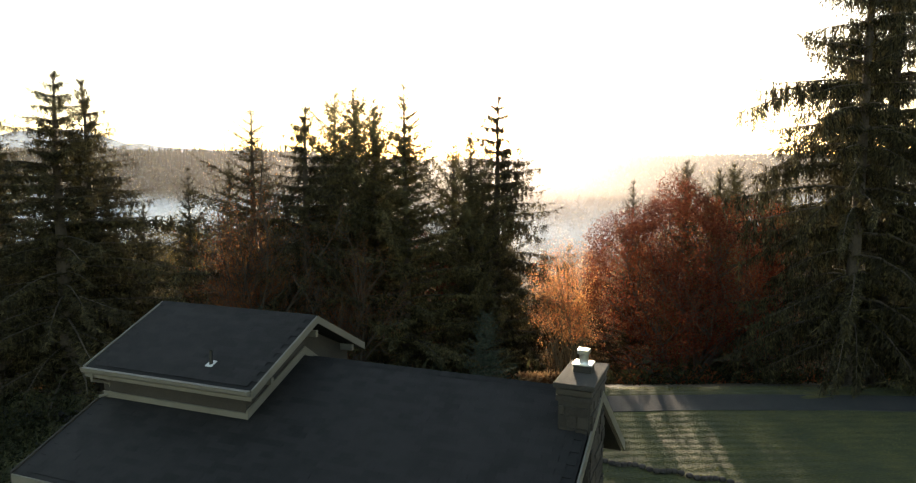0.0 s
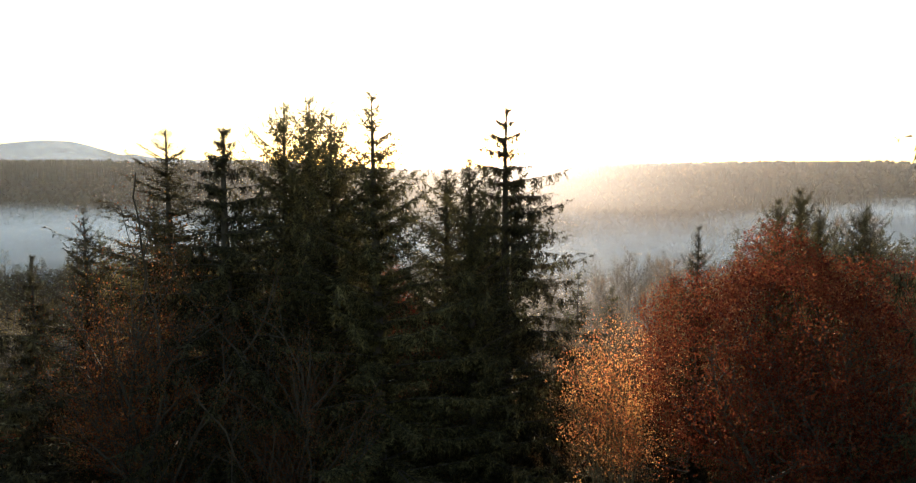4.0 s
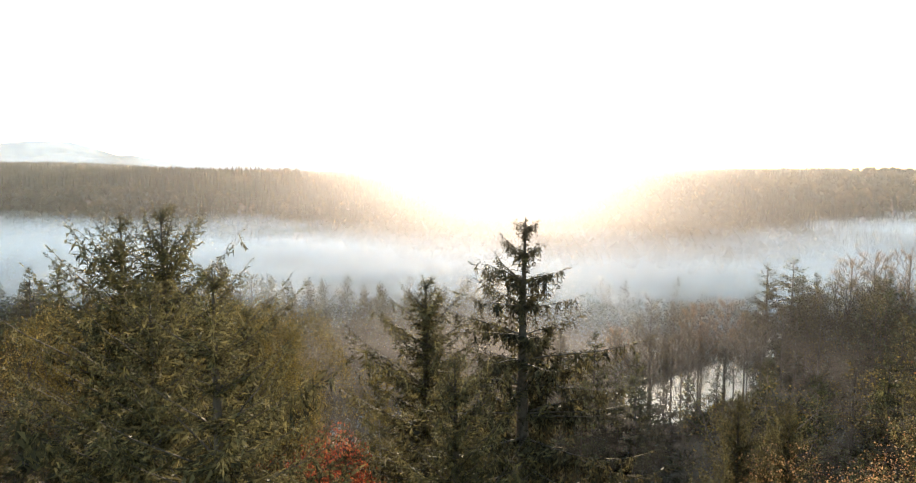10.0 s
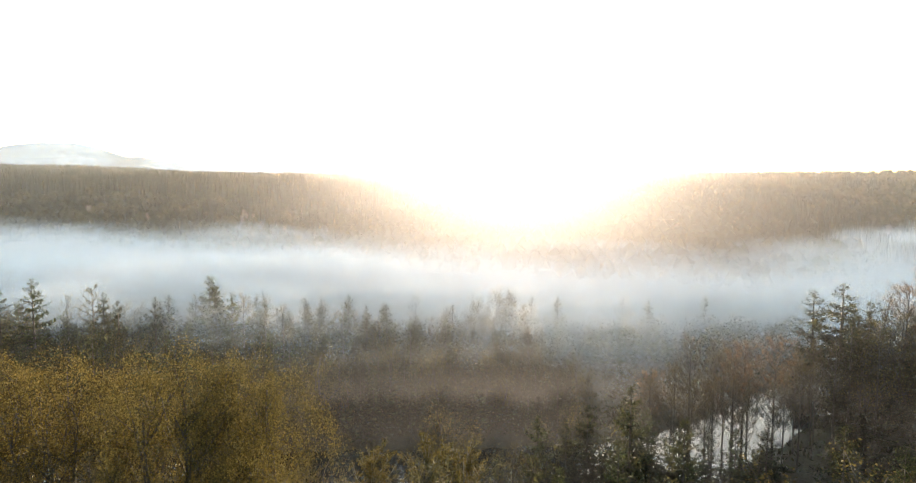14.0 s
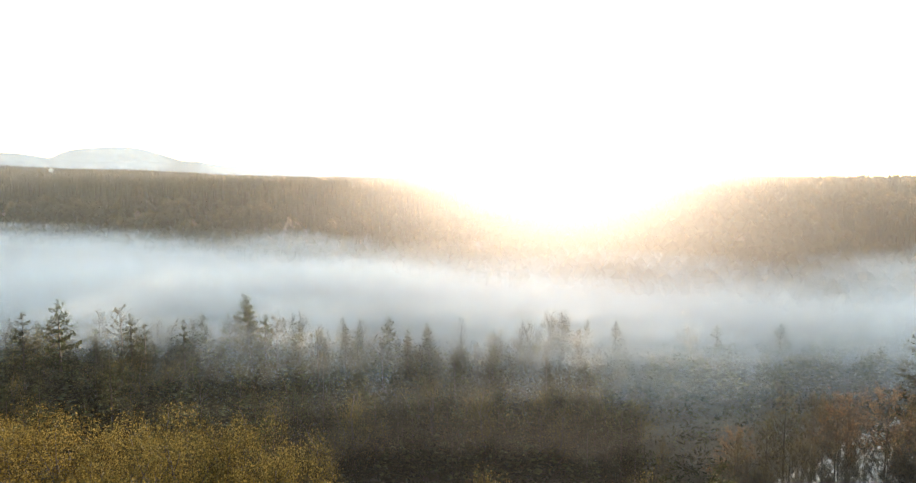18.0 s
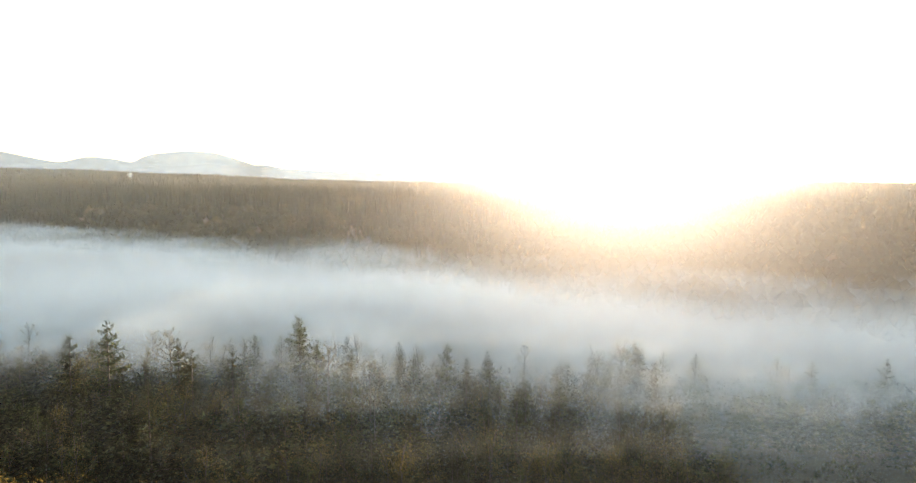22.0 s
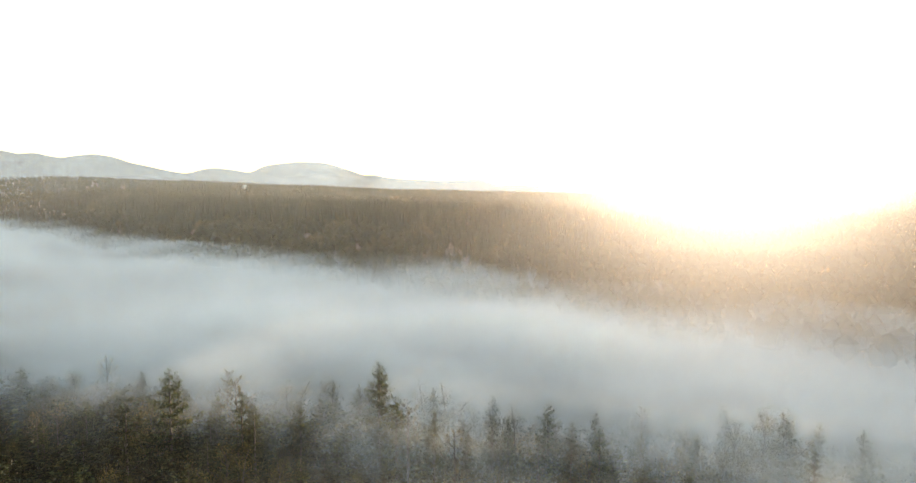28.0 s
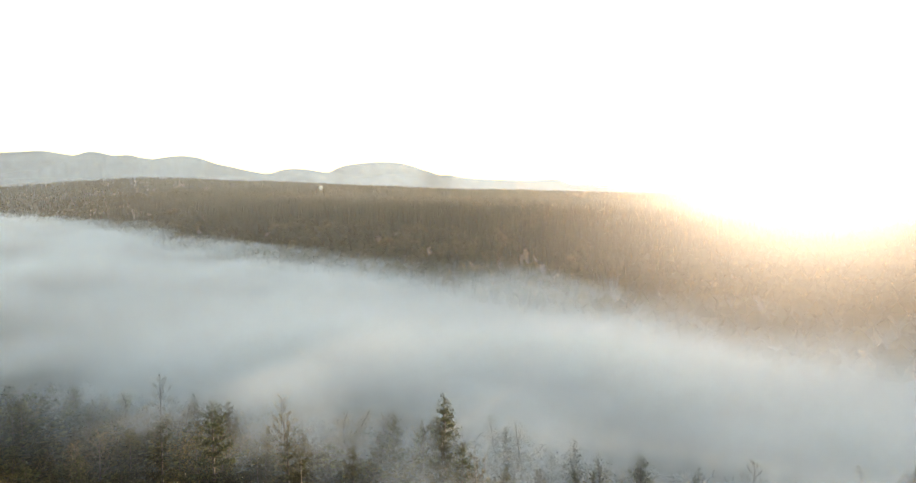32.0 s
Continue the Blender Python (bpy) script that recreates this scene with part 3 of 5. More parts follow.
# drive across the lawn
xs = np.linspace(-26, 40, 67)
c = 37.4 + 0.5 * np.sin(xs / 9.0) - 0.0008 * (xs - 6) ** 2
edge = np.concatenate([np.column_stack([xs, c - 1.25, np.full_like(xs, 0.03)]), np.column_stack([xs, c + 1.25, np.full_like(xs, 0.03)])])
k = np.arange(len(xs) - 1)
drive = new("road", mesh_np("road", np.vstack([edge, edge - [0, 0, 0.3]]), np.vstack([np.column_stack([k, k + 1, k + 1 + 67, k + 67]), np.column_stack([k + 134, k + 135, k + 1, k]), np.column_stack([k + 67, k + 68, k + 202, k + 201])]), ASPHALT))
for v in drive.data.vertices:
    v.co.z += ground_z(v.co.x, v.co.y)
tagged(drive, "narrow dark asphalt drive across the lawn", "drive", kind="structure")

# river
xs = np.linspace(-420, 460, 90)
c = river_y(xs)
k = np.arange(89)
edge = np.concatenate([np.column_stack([xs, c - 15, np.full_like(xs, -32.6)]), np.column_stack([xs, c + 15, np.full_like(xs, -32.6)])])
river = new("water", mesh_np("water", edge, np.column_stack([k, k + 1, k + 91, k + 90]), WATER))
tagged(river, "calm grey river reflecting the bright sky", "river", kind="structure")


# ---- far mountains ----
def mountain(name, points, radius, depth, label):
    """A ridge on an arc about the camera's way: (bearing to the left in degrees, height)."""
    points = sorted(points)
    b = np.linspace(points[0][0], points[-1][0], 160)
    h = np.interp(b, [p[0] for p in points], [p[1] for p in points])
    r = np.random.default_rng(int(radius))
    h = h + np.convolve(r.normal(0, 3, 170), np.ones(11) / 11, "valid")[:160]
    rows = []
    for f, g in ((-1.0, 0.0), (-0.55, 0.35), (-0.25, 0.72), (0.0, 1.0), (0.5, 0.5), (1.0, 0.0)):
        rr = radius + depth * f + (r.normal(0, depth * 0.05, 160) if 0 < g < 1 else 0)
        rows.append(np.column_stack([-np.sin(np.radians(b)) * rr, 143 + np.cos(np.radians(b)) * rr, g * h - 10 + (r.normal(0, 0.03, 160) * h if g < 1 else 0)]))
    V = np.concatenate(rows)
    k = np.arange(159)
    F = np.concatenate([np.column_stack([k + 160 * q, k + 1 + 160 * q, k + 161 + 160 * q, k + 160 + 160 * q]) for q in range(5)])
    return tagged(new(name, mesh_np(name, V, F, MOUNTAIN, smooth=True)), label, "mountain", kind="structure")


mountain("backdrop", [(72, 215), (66, 250), (60, 225), (55.6, 233), (53, 250), (51, 223), (50.4, 249), (49.7, 247), (48.2, 220), (44, 160), (38, 118), (37.6, 132), (36.5, 159), (35.5, 167), (34.2, 157), (32.9, 137), (32.3, 165), (31.6, 185), (30.5, 195), (29.2, 206), (27.4, 204), (26.2, 183), (25, 152), (24, 128), (22.5, 70), (0, 20)], 4300, 350, "wooded mountain range far off, tinted blue for haze")
mountain("backdrop", [(66, 120), (60, 150), (56, 120), (53.6, 136), (52.1, 177), (50.3, 194), (48.4, 214), (47.6, 221), (47, 210), (46, 199), (44.8, 215), (43.8, 222), (42.7, 211), (41.5, 181), (40.2, 162), (38.9, 141), (38, 128), (35, 60), (30, 0)], 3950, 200, "wooded mountain spur, tinted grey-blue for haze")
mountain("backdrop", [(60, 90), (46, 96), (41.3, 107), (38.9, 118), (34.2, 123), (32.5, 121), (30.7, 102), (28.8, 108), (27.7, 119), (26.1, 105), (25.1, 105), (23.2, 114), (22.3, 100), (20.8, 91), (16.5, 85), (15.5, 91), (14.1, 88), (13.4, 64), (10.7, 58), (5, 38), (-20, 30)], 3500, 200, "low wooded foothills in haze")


# ---- house ----
D_, N_ = Vector((0.917, -0.399, 0)), Vector((0.399, 0.917, 0))
RIDGE_END = Vector((1.85, 13.5, 9.0))


def hp(l, s, z):
    """A place by metres along the ridge from its chimney end, across it (away from the lawn's near side) and up."""
    return Vector((RIDGE_END.x, RIDGE_END.y, 0)) - D_ * l + N_ * s + Vector((0, 0, z))


house = tagged(new("house"), "two-storey house with dark shingle roof and raised roof section", "house")


def slab(l0, l1, s0, z0, s1, z1, thick):
    return prism([hp(l0, s0, z0), hp(l1, s0, z0), hp(l1, s1, z1), hp(l0, s1, z1)], (0, 0, -thick))


NEAR, FAR = 4.0, 3.1
roof = part("roof", slab(-0.05, 10.2, 0, 8.97, -NEAR, 7.37, 0.2), SHINGLE, house, "dark grey asphalt shingles")
part("roof_slope", slab(-0.05, 10.2, 0, 8.97, FAR, 6.8, 0.2), SHINGLE, house, "dark grey asphalt shingles")
for nm, l0, l1, s0, s1 in (("wall", 0.35, 9.8, -3.6, -3.4), ("wall", 0.35, 9.8, 2.5, 2.7)):
    part(nm, prism([hp(l0, s0, -0.3), hp(l1, s0, -0.3), hp(l1, s1, -0.3), hp(l0, s1, -0.3)], (0, 0, 7.3 if s0 > 0 else 7.6)), SIDING, house, "dark stained board siding")
for l in (0.35, 9.6):
    part("wall", prism([hp(l, -3.4, -0.3), hp(l, 2.5, -0.3), hp(l, 2.5, 7.0), hp(l, 0, 8.72), hp(l, -3.4, 7.35)], -D_ * 0.2), SIDING, house, "dark stained board siding")
# rakes and fascias of the main roof
for l in (-0.09, 10.24):
    part("rake_board", prism([hp(l, 0, 9.0), hp(l, -NEAR - 0.02, 7.4), hp(l, -NEAR - 0.02, 7.2), hp(l, 0, 8.8)], D_ * 0.04), TRIM if l < 5 else SIDING, house)
    part("rake_board", prism([hp(l, 0.002, 9.0), hp(l, FAR + 0.02, 6.83), hp(l, FAR + 0.02, 6.60), hp(l, 0.002, 8.78)], D_ * 0.04), TRIM, house)
part("fascia", prism([hp(-0.05, -NEAR, 7.36), hp(10.2, -NEAR, 7.36), hp(10.2, -NEAR, 7.16), hp(-0.05, -NEAR, 7.16)], -N_ * 0.03), TRIM, house)
part("fascia", prism([hp(-0.05, FAR, 6.78), hp(10.2, FAR, 6.78), hp(10.2, FAR, 6.58), hp(-0.05, FAR, 6.58)], N_ * 0.03), TRIM, house)

# raised roof section
P0, P1, PZ, PW, PF = 6.05, 10.3, 9.88, 2.22, 2.0
PN, PFZ = 8.92, 8.8
part("upper_roof", slab(P0, P1, 0, PZ, -PW, PN, 0.12), SHINGLE, house, "dark grey asphalt shingles")
part("upper_roof_slope", slab(P0, P1, 0, PZ, PF, PFZ, 0.12), SHINGLE, house, "dark grey asphalt shingles")
for l in (P0 - 0.045, P1 + 0.005):
    part("rake_board", prism([hp(l, 0, PZ + 0.02), hp(l, -PW - 0.02, PN + 0.02), hp(l, -PW - 0.02, PN - 0.14), hp(l, 0, PZ - 0.14)], D_ * -0.04), TRIM, house, "cream painted board")
    part("rake_board", prism([hp(l, 0.002, PZ + 0.02), hp(l, PF + 0.02, PFZ + 0.02), hp(l, PF + 0.02, PFZ - 0.14), hp(l, 0.002, PZ - 0.14)], D_ * -0.04), TRIM, house, "cream painted board")
part("fascia", prism([hp(P0, -PW, PN - 0.04), hp(P1, -PW, PN - 0.04), hp(P1, -PW, PN - 0.2), hp(P0, -PW, PN - 0.2)], -N_ * 0.03), TRIM, house, "cream painted board")
g0 = [(-0.03, -0.05), (-0.13, -0.05), (-0.125, -0.12), (-0.09, -0.155), (-0.03, -0.155)]
gutter = part("gutter", prism([hp(P0, -PW + a, PN + b + 0.06) for a, b in g0], -D_ * (P1 - P0)), TRIM, house, "cream painted metal gutter")
gp = [hp(P1 - 0.25, -PW - 0.07, PN - 0.09), hp(P1 - 0.25, -PW - 0.07, PN - 0.25), hp(P1 - 0.35, -1.95, PN - 0.38), hp(P1 - 0.35, -1.93, PN - 0.62), hp(P1 - 0.2, -2.1, PN - 0.66)]
tv, tf = tubes([([tuple(p) for p in gp], [0.035] * 5)], 8)
part("downspout", mesh_np("downspout", tv, tf, TRIM), TRIM, house)
for l0, l1, s0, s1 in ((P0 + 0.35, P1 - 0.2, -1.95, -1.8), (P0 + 0.35, P1 - 0.2, 1.7, 1.85)):
    part("wall", prism([hp(l0, s0, 7.9), hp(l1, s0, 7.9), hp(l1, s1, 7.9), hp(l0, s1, 7.9)], (0, 0, 0.95)), SIDING, house, "dark stained board siding")
for l in (P0 + 0.35, P1 - 0.35):
    part("wall", prism([hp(l, -1.8, 7.9), hp(l, 1.7, 7.9), hp(l, 1.7, 8.8), hp(l, 0, 9.62), hp(l, -1.8, 8.87)], -D_ * 0.15), SIDING, house, "dark stained board siding")


def main_z(s):
    return 9.0 + 0.4 * s if s < 0 else 9.0 - 0.7 * s


part("skirt_board", prism([hp(P0 + 0.33, -1.98, main_z(-1.98) + 0.02), hp(P1 - 0.2, -1.98, main_z(-1.98) + 0.02), hp(P1 - 0.2, -1.98, main_z(-1.98) + 0.14), hp(P0 + 0.33, -1.98, main_z(-1.98) + 0.14)], N_ * 0.03), TRIM, house, "cream painted board")
part("skirt_board", prism([hp(P0 + 0.33, -1.98, main_z(-1.98) + 0.02), hp(P0 + 0.33, 0, 9.02), hp(P0 + 0.33, 0, 9.2), hp(P0 + 0.33, -1.98, main_z(-1.98) + 0.2)], D_ * 0.03), TRIM, house, "cream painted board")
part("skirt_board", prism([hp(P0 + 0.33, 1.85, main_z(1.85) + 0.02), hp(P0 + 0.33, 0.002, 9.02), hp(P0 + 0.33, 0.002, 9.2), hp(P0 + 0.33, 1.85, main_z(1.85) + 0.2)], D_ * 0.03), TRIM, house, "cream painted board")
for s, z in ((-1.6, PN + 0.08), (1.5, PFZ + 0.1), (0.0, PZ - 0.3)):
    part("lookout", prism([hp(P0 + 0.02, s, z - 0.02), hp(P0 + 0.34, s, z - 0.02), hp(P0 + 0.34, s, z - 0.16), hp(P0 + 0.02, s, z - 0.16)], N_ * 0.09), TRIM, house)
# vent pipe with its flashing
vl, vs = 7.42, -1.72
vz = PZ + (PN - PZ) / PW * -vs
part("flashing", bevelled(slab(vl - 0.09, vl + 0.09, vs + 0.09, vz + 0.067, vs - 0.09, vz - 0.010, 0.02), 0.006), WHITE, house, "pale metal pipe flashing")
tv, tf = tubes([([tuple(hp(vl, vs, vz - 0.05)), tuple(hp(vl, vs, vz + 0.30))], [0.04, 0.04])], 12)
part("vent_pipe", mesh_np("vent_pipe", tv, tf, PIPE), PIPE, house, "black vent pipe")

# chimney
def cp(l, s, z):
    return hp(l, s - 0.4, z + 0.1)


chimney = part("chimney", prism([cp(0.48, -0.64, 7.0), cp(-0.08, -0.64, 7.0), cp(-0.08, 0.72, 7.0), cp(0.48, 0.72, 7.0)], (0, 0, 2.22)), MORTAR, house, "rough stone chimney")
part("chimney_base", prism([cp(0.30, -0.64, -0.3), cp(-0.08, -0.64, -0.3), cp(-0.08, 0.72, -0.3), cp(0.30, 0.72, -0.3)], (0, 0, 7.32)), MORTAR, house, "rough stone chimney")
part("chimney_crown", bevelled(prism([cp(0.56, -0.72, 9.22), cp(-0.16, -0.72, 9.22), cp(-0.16, 0.80, 9.22), cp(0.56, 0.80, 9.22)], (0, 0, 0.09)), 0.02), MORTAR, house, "weathered concrete crown")
for z in (8.98, 9.1):
    part("chimney_band", bevelled(prism([cp(0.52, -0.68, z), cp(-0.12, -0.68, z), cp(-0.12, 0.76, z), cp(0.52, 0.76, z)], (0, 0, 0.1)), 0.015), STONE, house)
fl = part("flue_base", bevelled(prism([cp(0.36, 0.0, 9.30), cp(0.04, 0.0, 9.30), cp(0.04, 0.32, 9.30), cp(0.36, 0.32, 9.30)], (0, 0, 0.14)), 0.01), MORTAR, house)
part("flue_plate", bevelled(prism([cp(0.38, -0.02, 9.44), cp(0.02, -0.02, 9.44), cp(0.02, 0.34, 9.44), cp(0.38, 0.34, 9.44)], (0, 0, 0.03)), 0.008), STEEL, house, "bright galvanised plate")
tv, tf = tubes([([tuple(cp(0.2, 0.16, 9.46)), tuple(cp(0.2, 0.16, 9.62))], [0.085, 0.085])], 16)
part("flue_pipe", mesh_np("flue_pipe", tv, tf, STEEL, smooth=True), STEEL, house)
cap = prism([cp(0.37, -0.01, 9.60), cp(0.03, -0.01, 9.60), cp(0.03, 0.33, 9.60), cp(0.37, 0.33, 9.60)], (0, 0, 0.08))
for v in cap.verts:
    if v.co.z > 9.64:
        mid = cp(0.2, 0.16, v.co.z)
        v.co = mid + (v.co - mid) * 0.62
part("chimney_cap", bevelled(cap, 0.012), STEEL, house, "bright galvanised rain cap")
rs = random.Random(5)
for face in ("front", "side"):
    z = 0.4 if face == "side" else 7.7
    while z < 8.9:
        h = rs.uniform(0.14, 0.24)
        a, end = (-0.62, 0.70) if face == "side" else (-0.06, 0.46)
        while a < end - 0.08:
            w = min(rs.uniform(0.16, 0.42), end - a)
            t = rs.uniform(0.015, 0.045)
            if face == "side":
                q = [cp(-0.08, a + 0.012, z + 0.012), cp(-0.08, a + w - 0.012, z + 0.012), cp(-0.08, a + w - 0.012, z + h - 0.012), cp(-0.08, a + 0.012, z + h - 0.012)]
                bm = prism(q, D_ * t)
            else:
                q = [cp(a + 0.012, -0.64, z + 0.012), cp(a + w - 0.012, -0.64, z + 0.012), cp(a + w - 0.012, -0.64, z + h - 0.012), cp(a + 0.012, -0.64, z + h - 0.012)]
                bm = prism(q, -N_ * t)
            if z + h > 5.5:
                part("stone", bm, STONE, chimney)
            else:
                bm.free()
            a += w
        z += h


# ---- near trees on the slope ----
FIR = conifer_meshes("fir", 11, 25, 6.0, 0.10, 0.76, 0.22, 0.44, 0.40, 28, 6, 0.22, 0.80, 0.32, NEEDLE, 0.40, True, 0.80, 0.12, 0.0, 1.0)
SPRUCE = conifer_meshes("spruce", 12, 25, 6.4, 0.06, 0.74, 0.54, 0.20, 0.9, 26, 6, 0.24, 0.55, 0.32, NEEDLE, 0.34, True, 0.55, 0.10, 1.25, 0.92)
CEDAR = conifer_meshes("cedar", 13, 25, 5.0, 0.05, 0.62, 0.26, 0.60, 0.85, 36, 7, 0.22, 0.74, 0.31, NEEDLE_CEDAR, 0.45, True, 0.72, 0.25, 0.3, 0.98)
HEMLOCK = conifer_meshes("hemlock", 14, 25, 6.8, 0.05, 0.82, 0.32, 0.44, 0.70, 28, 7, 0.22, 0.80, 0.31, NEEDLE_CEDAR, 0.44, True, 0.80, 0.14, 0.5, 0.98)
YOUNG = conifer_meshes("young_spruce", 15, 5.2, 1.35, 0.03, 0.9, 0.30, 0.35, 0.5, 20, 6, 0.14, 0.55, 0.36, NEEDLE_BLUE)
SLOPE = "conifers on the slope below the lawn"
near_trees = [
    ("fir_tree", FIR, -18.4, 68.0, 18.2, 1.4, "tall open-branched fir on the wooded slope"),
    ("spruce_tree", SPRUCE, -11.4, 56.7, 17.7, 1.5, "tall dark spruce with drooping tiers of branches"),
    ("cedar_tree", CEDAR, -8.7, 69.3, 20.3, 1.15, "tall narrow cedar with hanging sprays"),
    ("cedar_tree", CEDAR, -11.0, 70.2, 19.9, 1.15, "tall narrow cedar with hanging sprays"),
    ("hemlock_tree", HEMLOCK, -3.5, 58.4, 19.6, 1.1, "tall hemlock with long sweeping branches"),
    ("cedar_tree", CEDAR, -6.2, 61.5, 18.6, 1.1, "tall narrow cedar with hanging sprays"),
    ("spruce_tree", SPRUCE, 5.0, 69.9, 20.0, 1.3, "tall spruce with hanging twigs, backlit by the sun"),
    ("cedar_tree", CEDAR, 1.1, 83.3, 15.3, 1.35, "narrow cedar lower down the slope"),
    ("cedar_tree", CEDAR, 2.3, 63.5, 16.0, 1.05, "narrow cedar beside the spruce"),
    ("hemlock_tree", HEMLOCK, -7.0, 74.5, 15.7, 0.8, "hemlock with long sweeping branches"),
    ("fir_tree", FIR, -24.5, 112.0, 4.7, 0.6, "narrow fir at the foot of the slope"),
    ("fir_tree", FIR, -24.0, 80.0, 13.5, 0.9, "broad fir on the wooded slope"),
    ("fir_tree", FIR, -25.2, 69.8, 12.8, 0.75, "fir beside the dark spruces"),
    ("spruce_tree", SPRUCE, -31.3, 73.8, 9.1, 0.9, "smaller dark spruce on the slope"),
    ("spruce_tree", SPRUCE, -22.7, 41.8, 18.4, 1.7, "large dark spruce at the lawn's edge"),
    ("spruce_tree", SPRUCE, -23.4, 46.8, 18.6, 1.2, "large dark spruce at the lawn's edge"),
    ("spruce_tree", SPRUCE, -29.0, 46.0, 17.0, 1.2, "large dark spruce at the lawn's edge"),
    ("spruce_tree", SPRUCE, 25.2, 43.5, 34.0, 0.8, "giant dark spruce at the lawn's edge"),
    ("spruce_tree", SPRUCE, 29.0, 46.5, 32.0, 1.0, "giant dark spruce at the lawn's edge"),
    ("hemlock_tree", HEMLOCK, 32.0, 41.0, 26.0, 1.3, "giant dark hemlock at the lawn's edge"),
    ("cedar_tree", CEDAR, 20.4, 60.0, 13.3, 0.9, "cedar rising behind the red maple"),
    ("cedar_tree", CEDAR, 24.3, 62.5, 12.6, 0.8, "cedar rising behind the red maple"),
    ("fir_tree", FIR, 16.5, 62.6, 11.7, 0.75, "small fir rising behind the red maple"),
    ("fir_tree", FIR, 30.0, 66.0, 11.0, 0.85, "fir on the wooded slope"),
    ("cedar_tree", CEDAR, 36.1, 86.0, 13.1, 1.0, "broad cedar on the wooded slope"),
    ("cedar_tree", CEDAR, 36.5, 77.0, 11.9, 1.0, "broad cedar on the wooded slope"),
    ("fir_tree", FIR, 44.0, 88.0, 11.0, 0.9, "broad fir on the wooded slope"),
    ("cedar_tree", CEDAR, 29.1, 102.0, 2.1, 0.95, "cedar low on the slope, edged with light"),
    ("cedar_tree", CEDAR, 33.7, 102.5, 0.8, 0.95, "cedar low on the slope, edged with light"),
    ("hemlock_tree", HEMLOCK, -36.0, 58.0, 12.5, 1.0, "dark hemlock on the shaded slope"),
    ("spruce_tree", SPRUCE, -43.0, 50.0, 15.0, 1.1, "dark spruce on the shaded slope"),
]
first = {}
for kind, me, x, y, top, w, label in near_trees:
    m = stand(x, y, top, 25, w)
    if kind not in first:
        first[kind] = tree(kind, me, label, m, SLOPE)
    else:
        tagged(plant(first[kind], m), label)
young = tree("young_spruce", YOUNG, "young blue-green spruce standing on the lawn", stand(1.6, 37.6, 5.0, 5.2, 1.15))
tagged(plant(young, stand(-7.05, 24.5, 7.9, 5.2, 0.7)), "slender young spruce behind the house")

# ---- broadleaf trees ----
RED_MAPLE = broadleaf_meshes("red_maple", 21, 4, 4.0, 0.40, 0.12, [(6, 0.8, 0.74), (6, 0.85, 0.66), (4, 0.9, 0.6)], 84000, 0.06, 0.22, RED_LEAF, dome=0.75, clump=0.6)
VASE_MAPLE = broadleaf_meshes("vase_maple", 22, 15, 4.6, 0.30, 0.055, [(3, 0.35, 0.8), (4, 0.5, 0.6), (3, 0.7, 0.55)], 13000, 0.08, 0.2, ORANGE_LEAF, TAWNY_BARK, root=0.45, dome=0.12, leaf_from=0.36)
RUST_MAPLE = broadleaf_meshes("rust_maple", 23, 5, 5.5, 0.3, 0.13, [(5, 0.6, 0.75), (5, 0.75, 0.66), (4, 0.8, 0.6)], 22000, 0.065, 0.25, RUST_LEAF, root=0.4)
TAN_TREE = broadleaf_meshes("tan_tree", 24, 5, 4.0, 0.4, 0.10, [(5, 0.65, 0.72), (5, 0.75, 0.64), (4, 0.8, 0.6)], 44000, 0.034, 0.2, TAN_LEAF, root=0.3, dome=0.35, clump=0.5)
COTTON = broadleaf_meshes("cottonwood", 25, 2, 9, 0.22, 0.22, [(6, 0.85, 0.66), (5, 0.85, 0.62), (4, 0.8, 0.58)], 28000, 0.11, 0.34, OLIVE_LEAF, BARK, dome=0.55, clump=0.5, leaf_from=0.5)
COTTON_Y = broadleaf_meshes("yellow_cottonwood", 26, 3, 8.5, 0.28, 0.19, [(6, 0.85, 0.66), (5, 0.85, 0.62), (4, 0.8, 0.58)], 28000, 0.11, 0.34, YELLOW_LEAF, BARK, dome=0.55, clump=0.5, leaf_from=0.5)
BARE = slender_meshes("bare_tree", 27, 25, 0.15, 0.36, 34, 11, 2600, 0.12, OLIVE_LEAF)
BARE_WIDE = slender_meshes("spreading_bare_tree", 28, 25, 0.22, 0.32, 34, 13, 4200, 0.14, TAN_LEAF, None, 0.6)
SLIM = slender_meshes("slim_tree", 29, 25, 0.17, 0.30, 30, 9, 9000, 0.21, OLIVE_LEAF, PALE_BARK)


def height_of(meshes):
    me = meshes[1] or meshes[0]
    co = np.empty(len(me.vertices) * 3, np.float32)
    me.vertices.foreach_get("co", co)
    return float(np.percentile(co[2::3], 99.5))


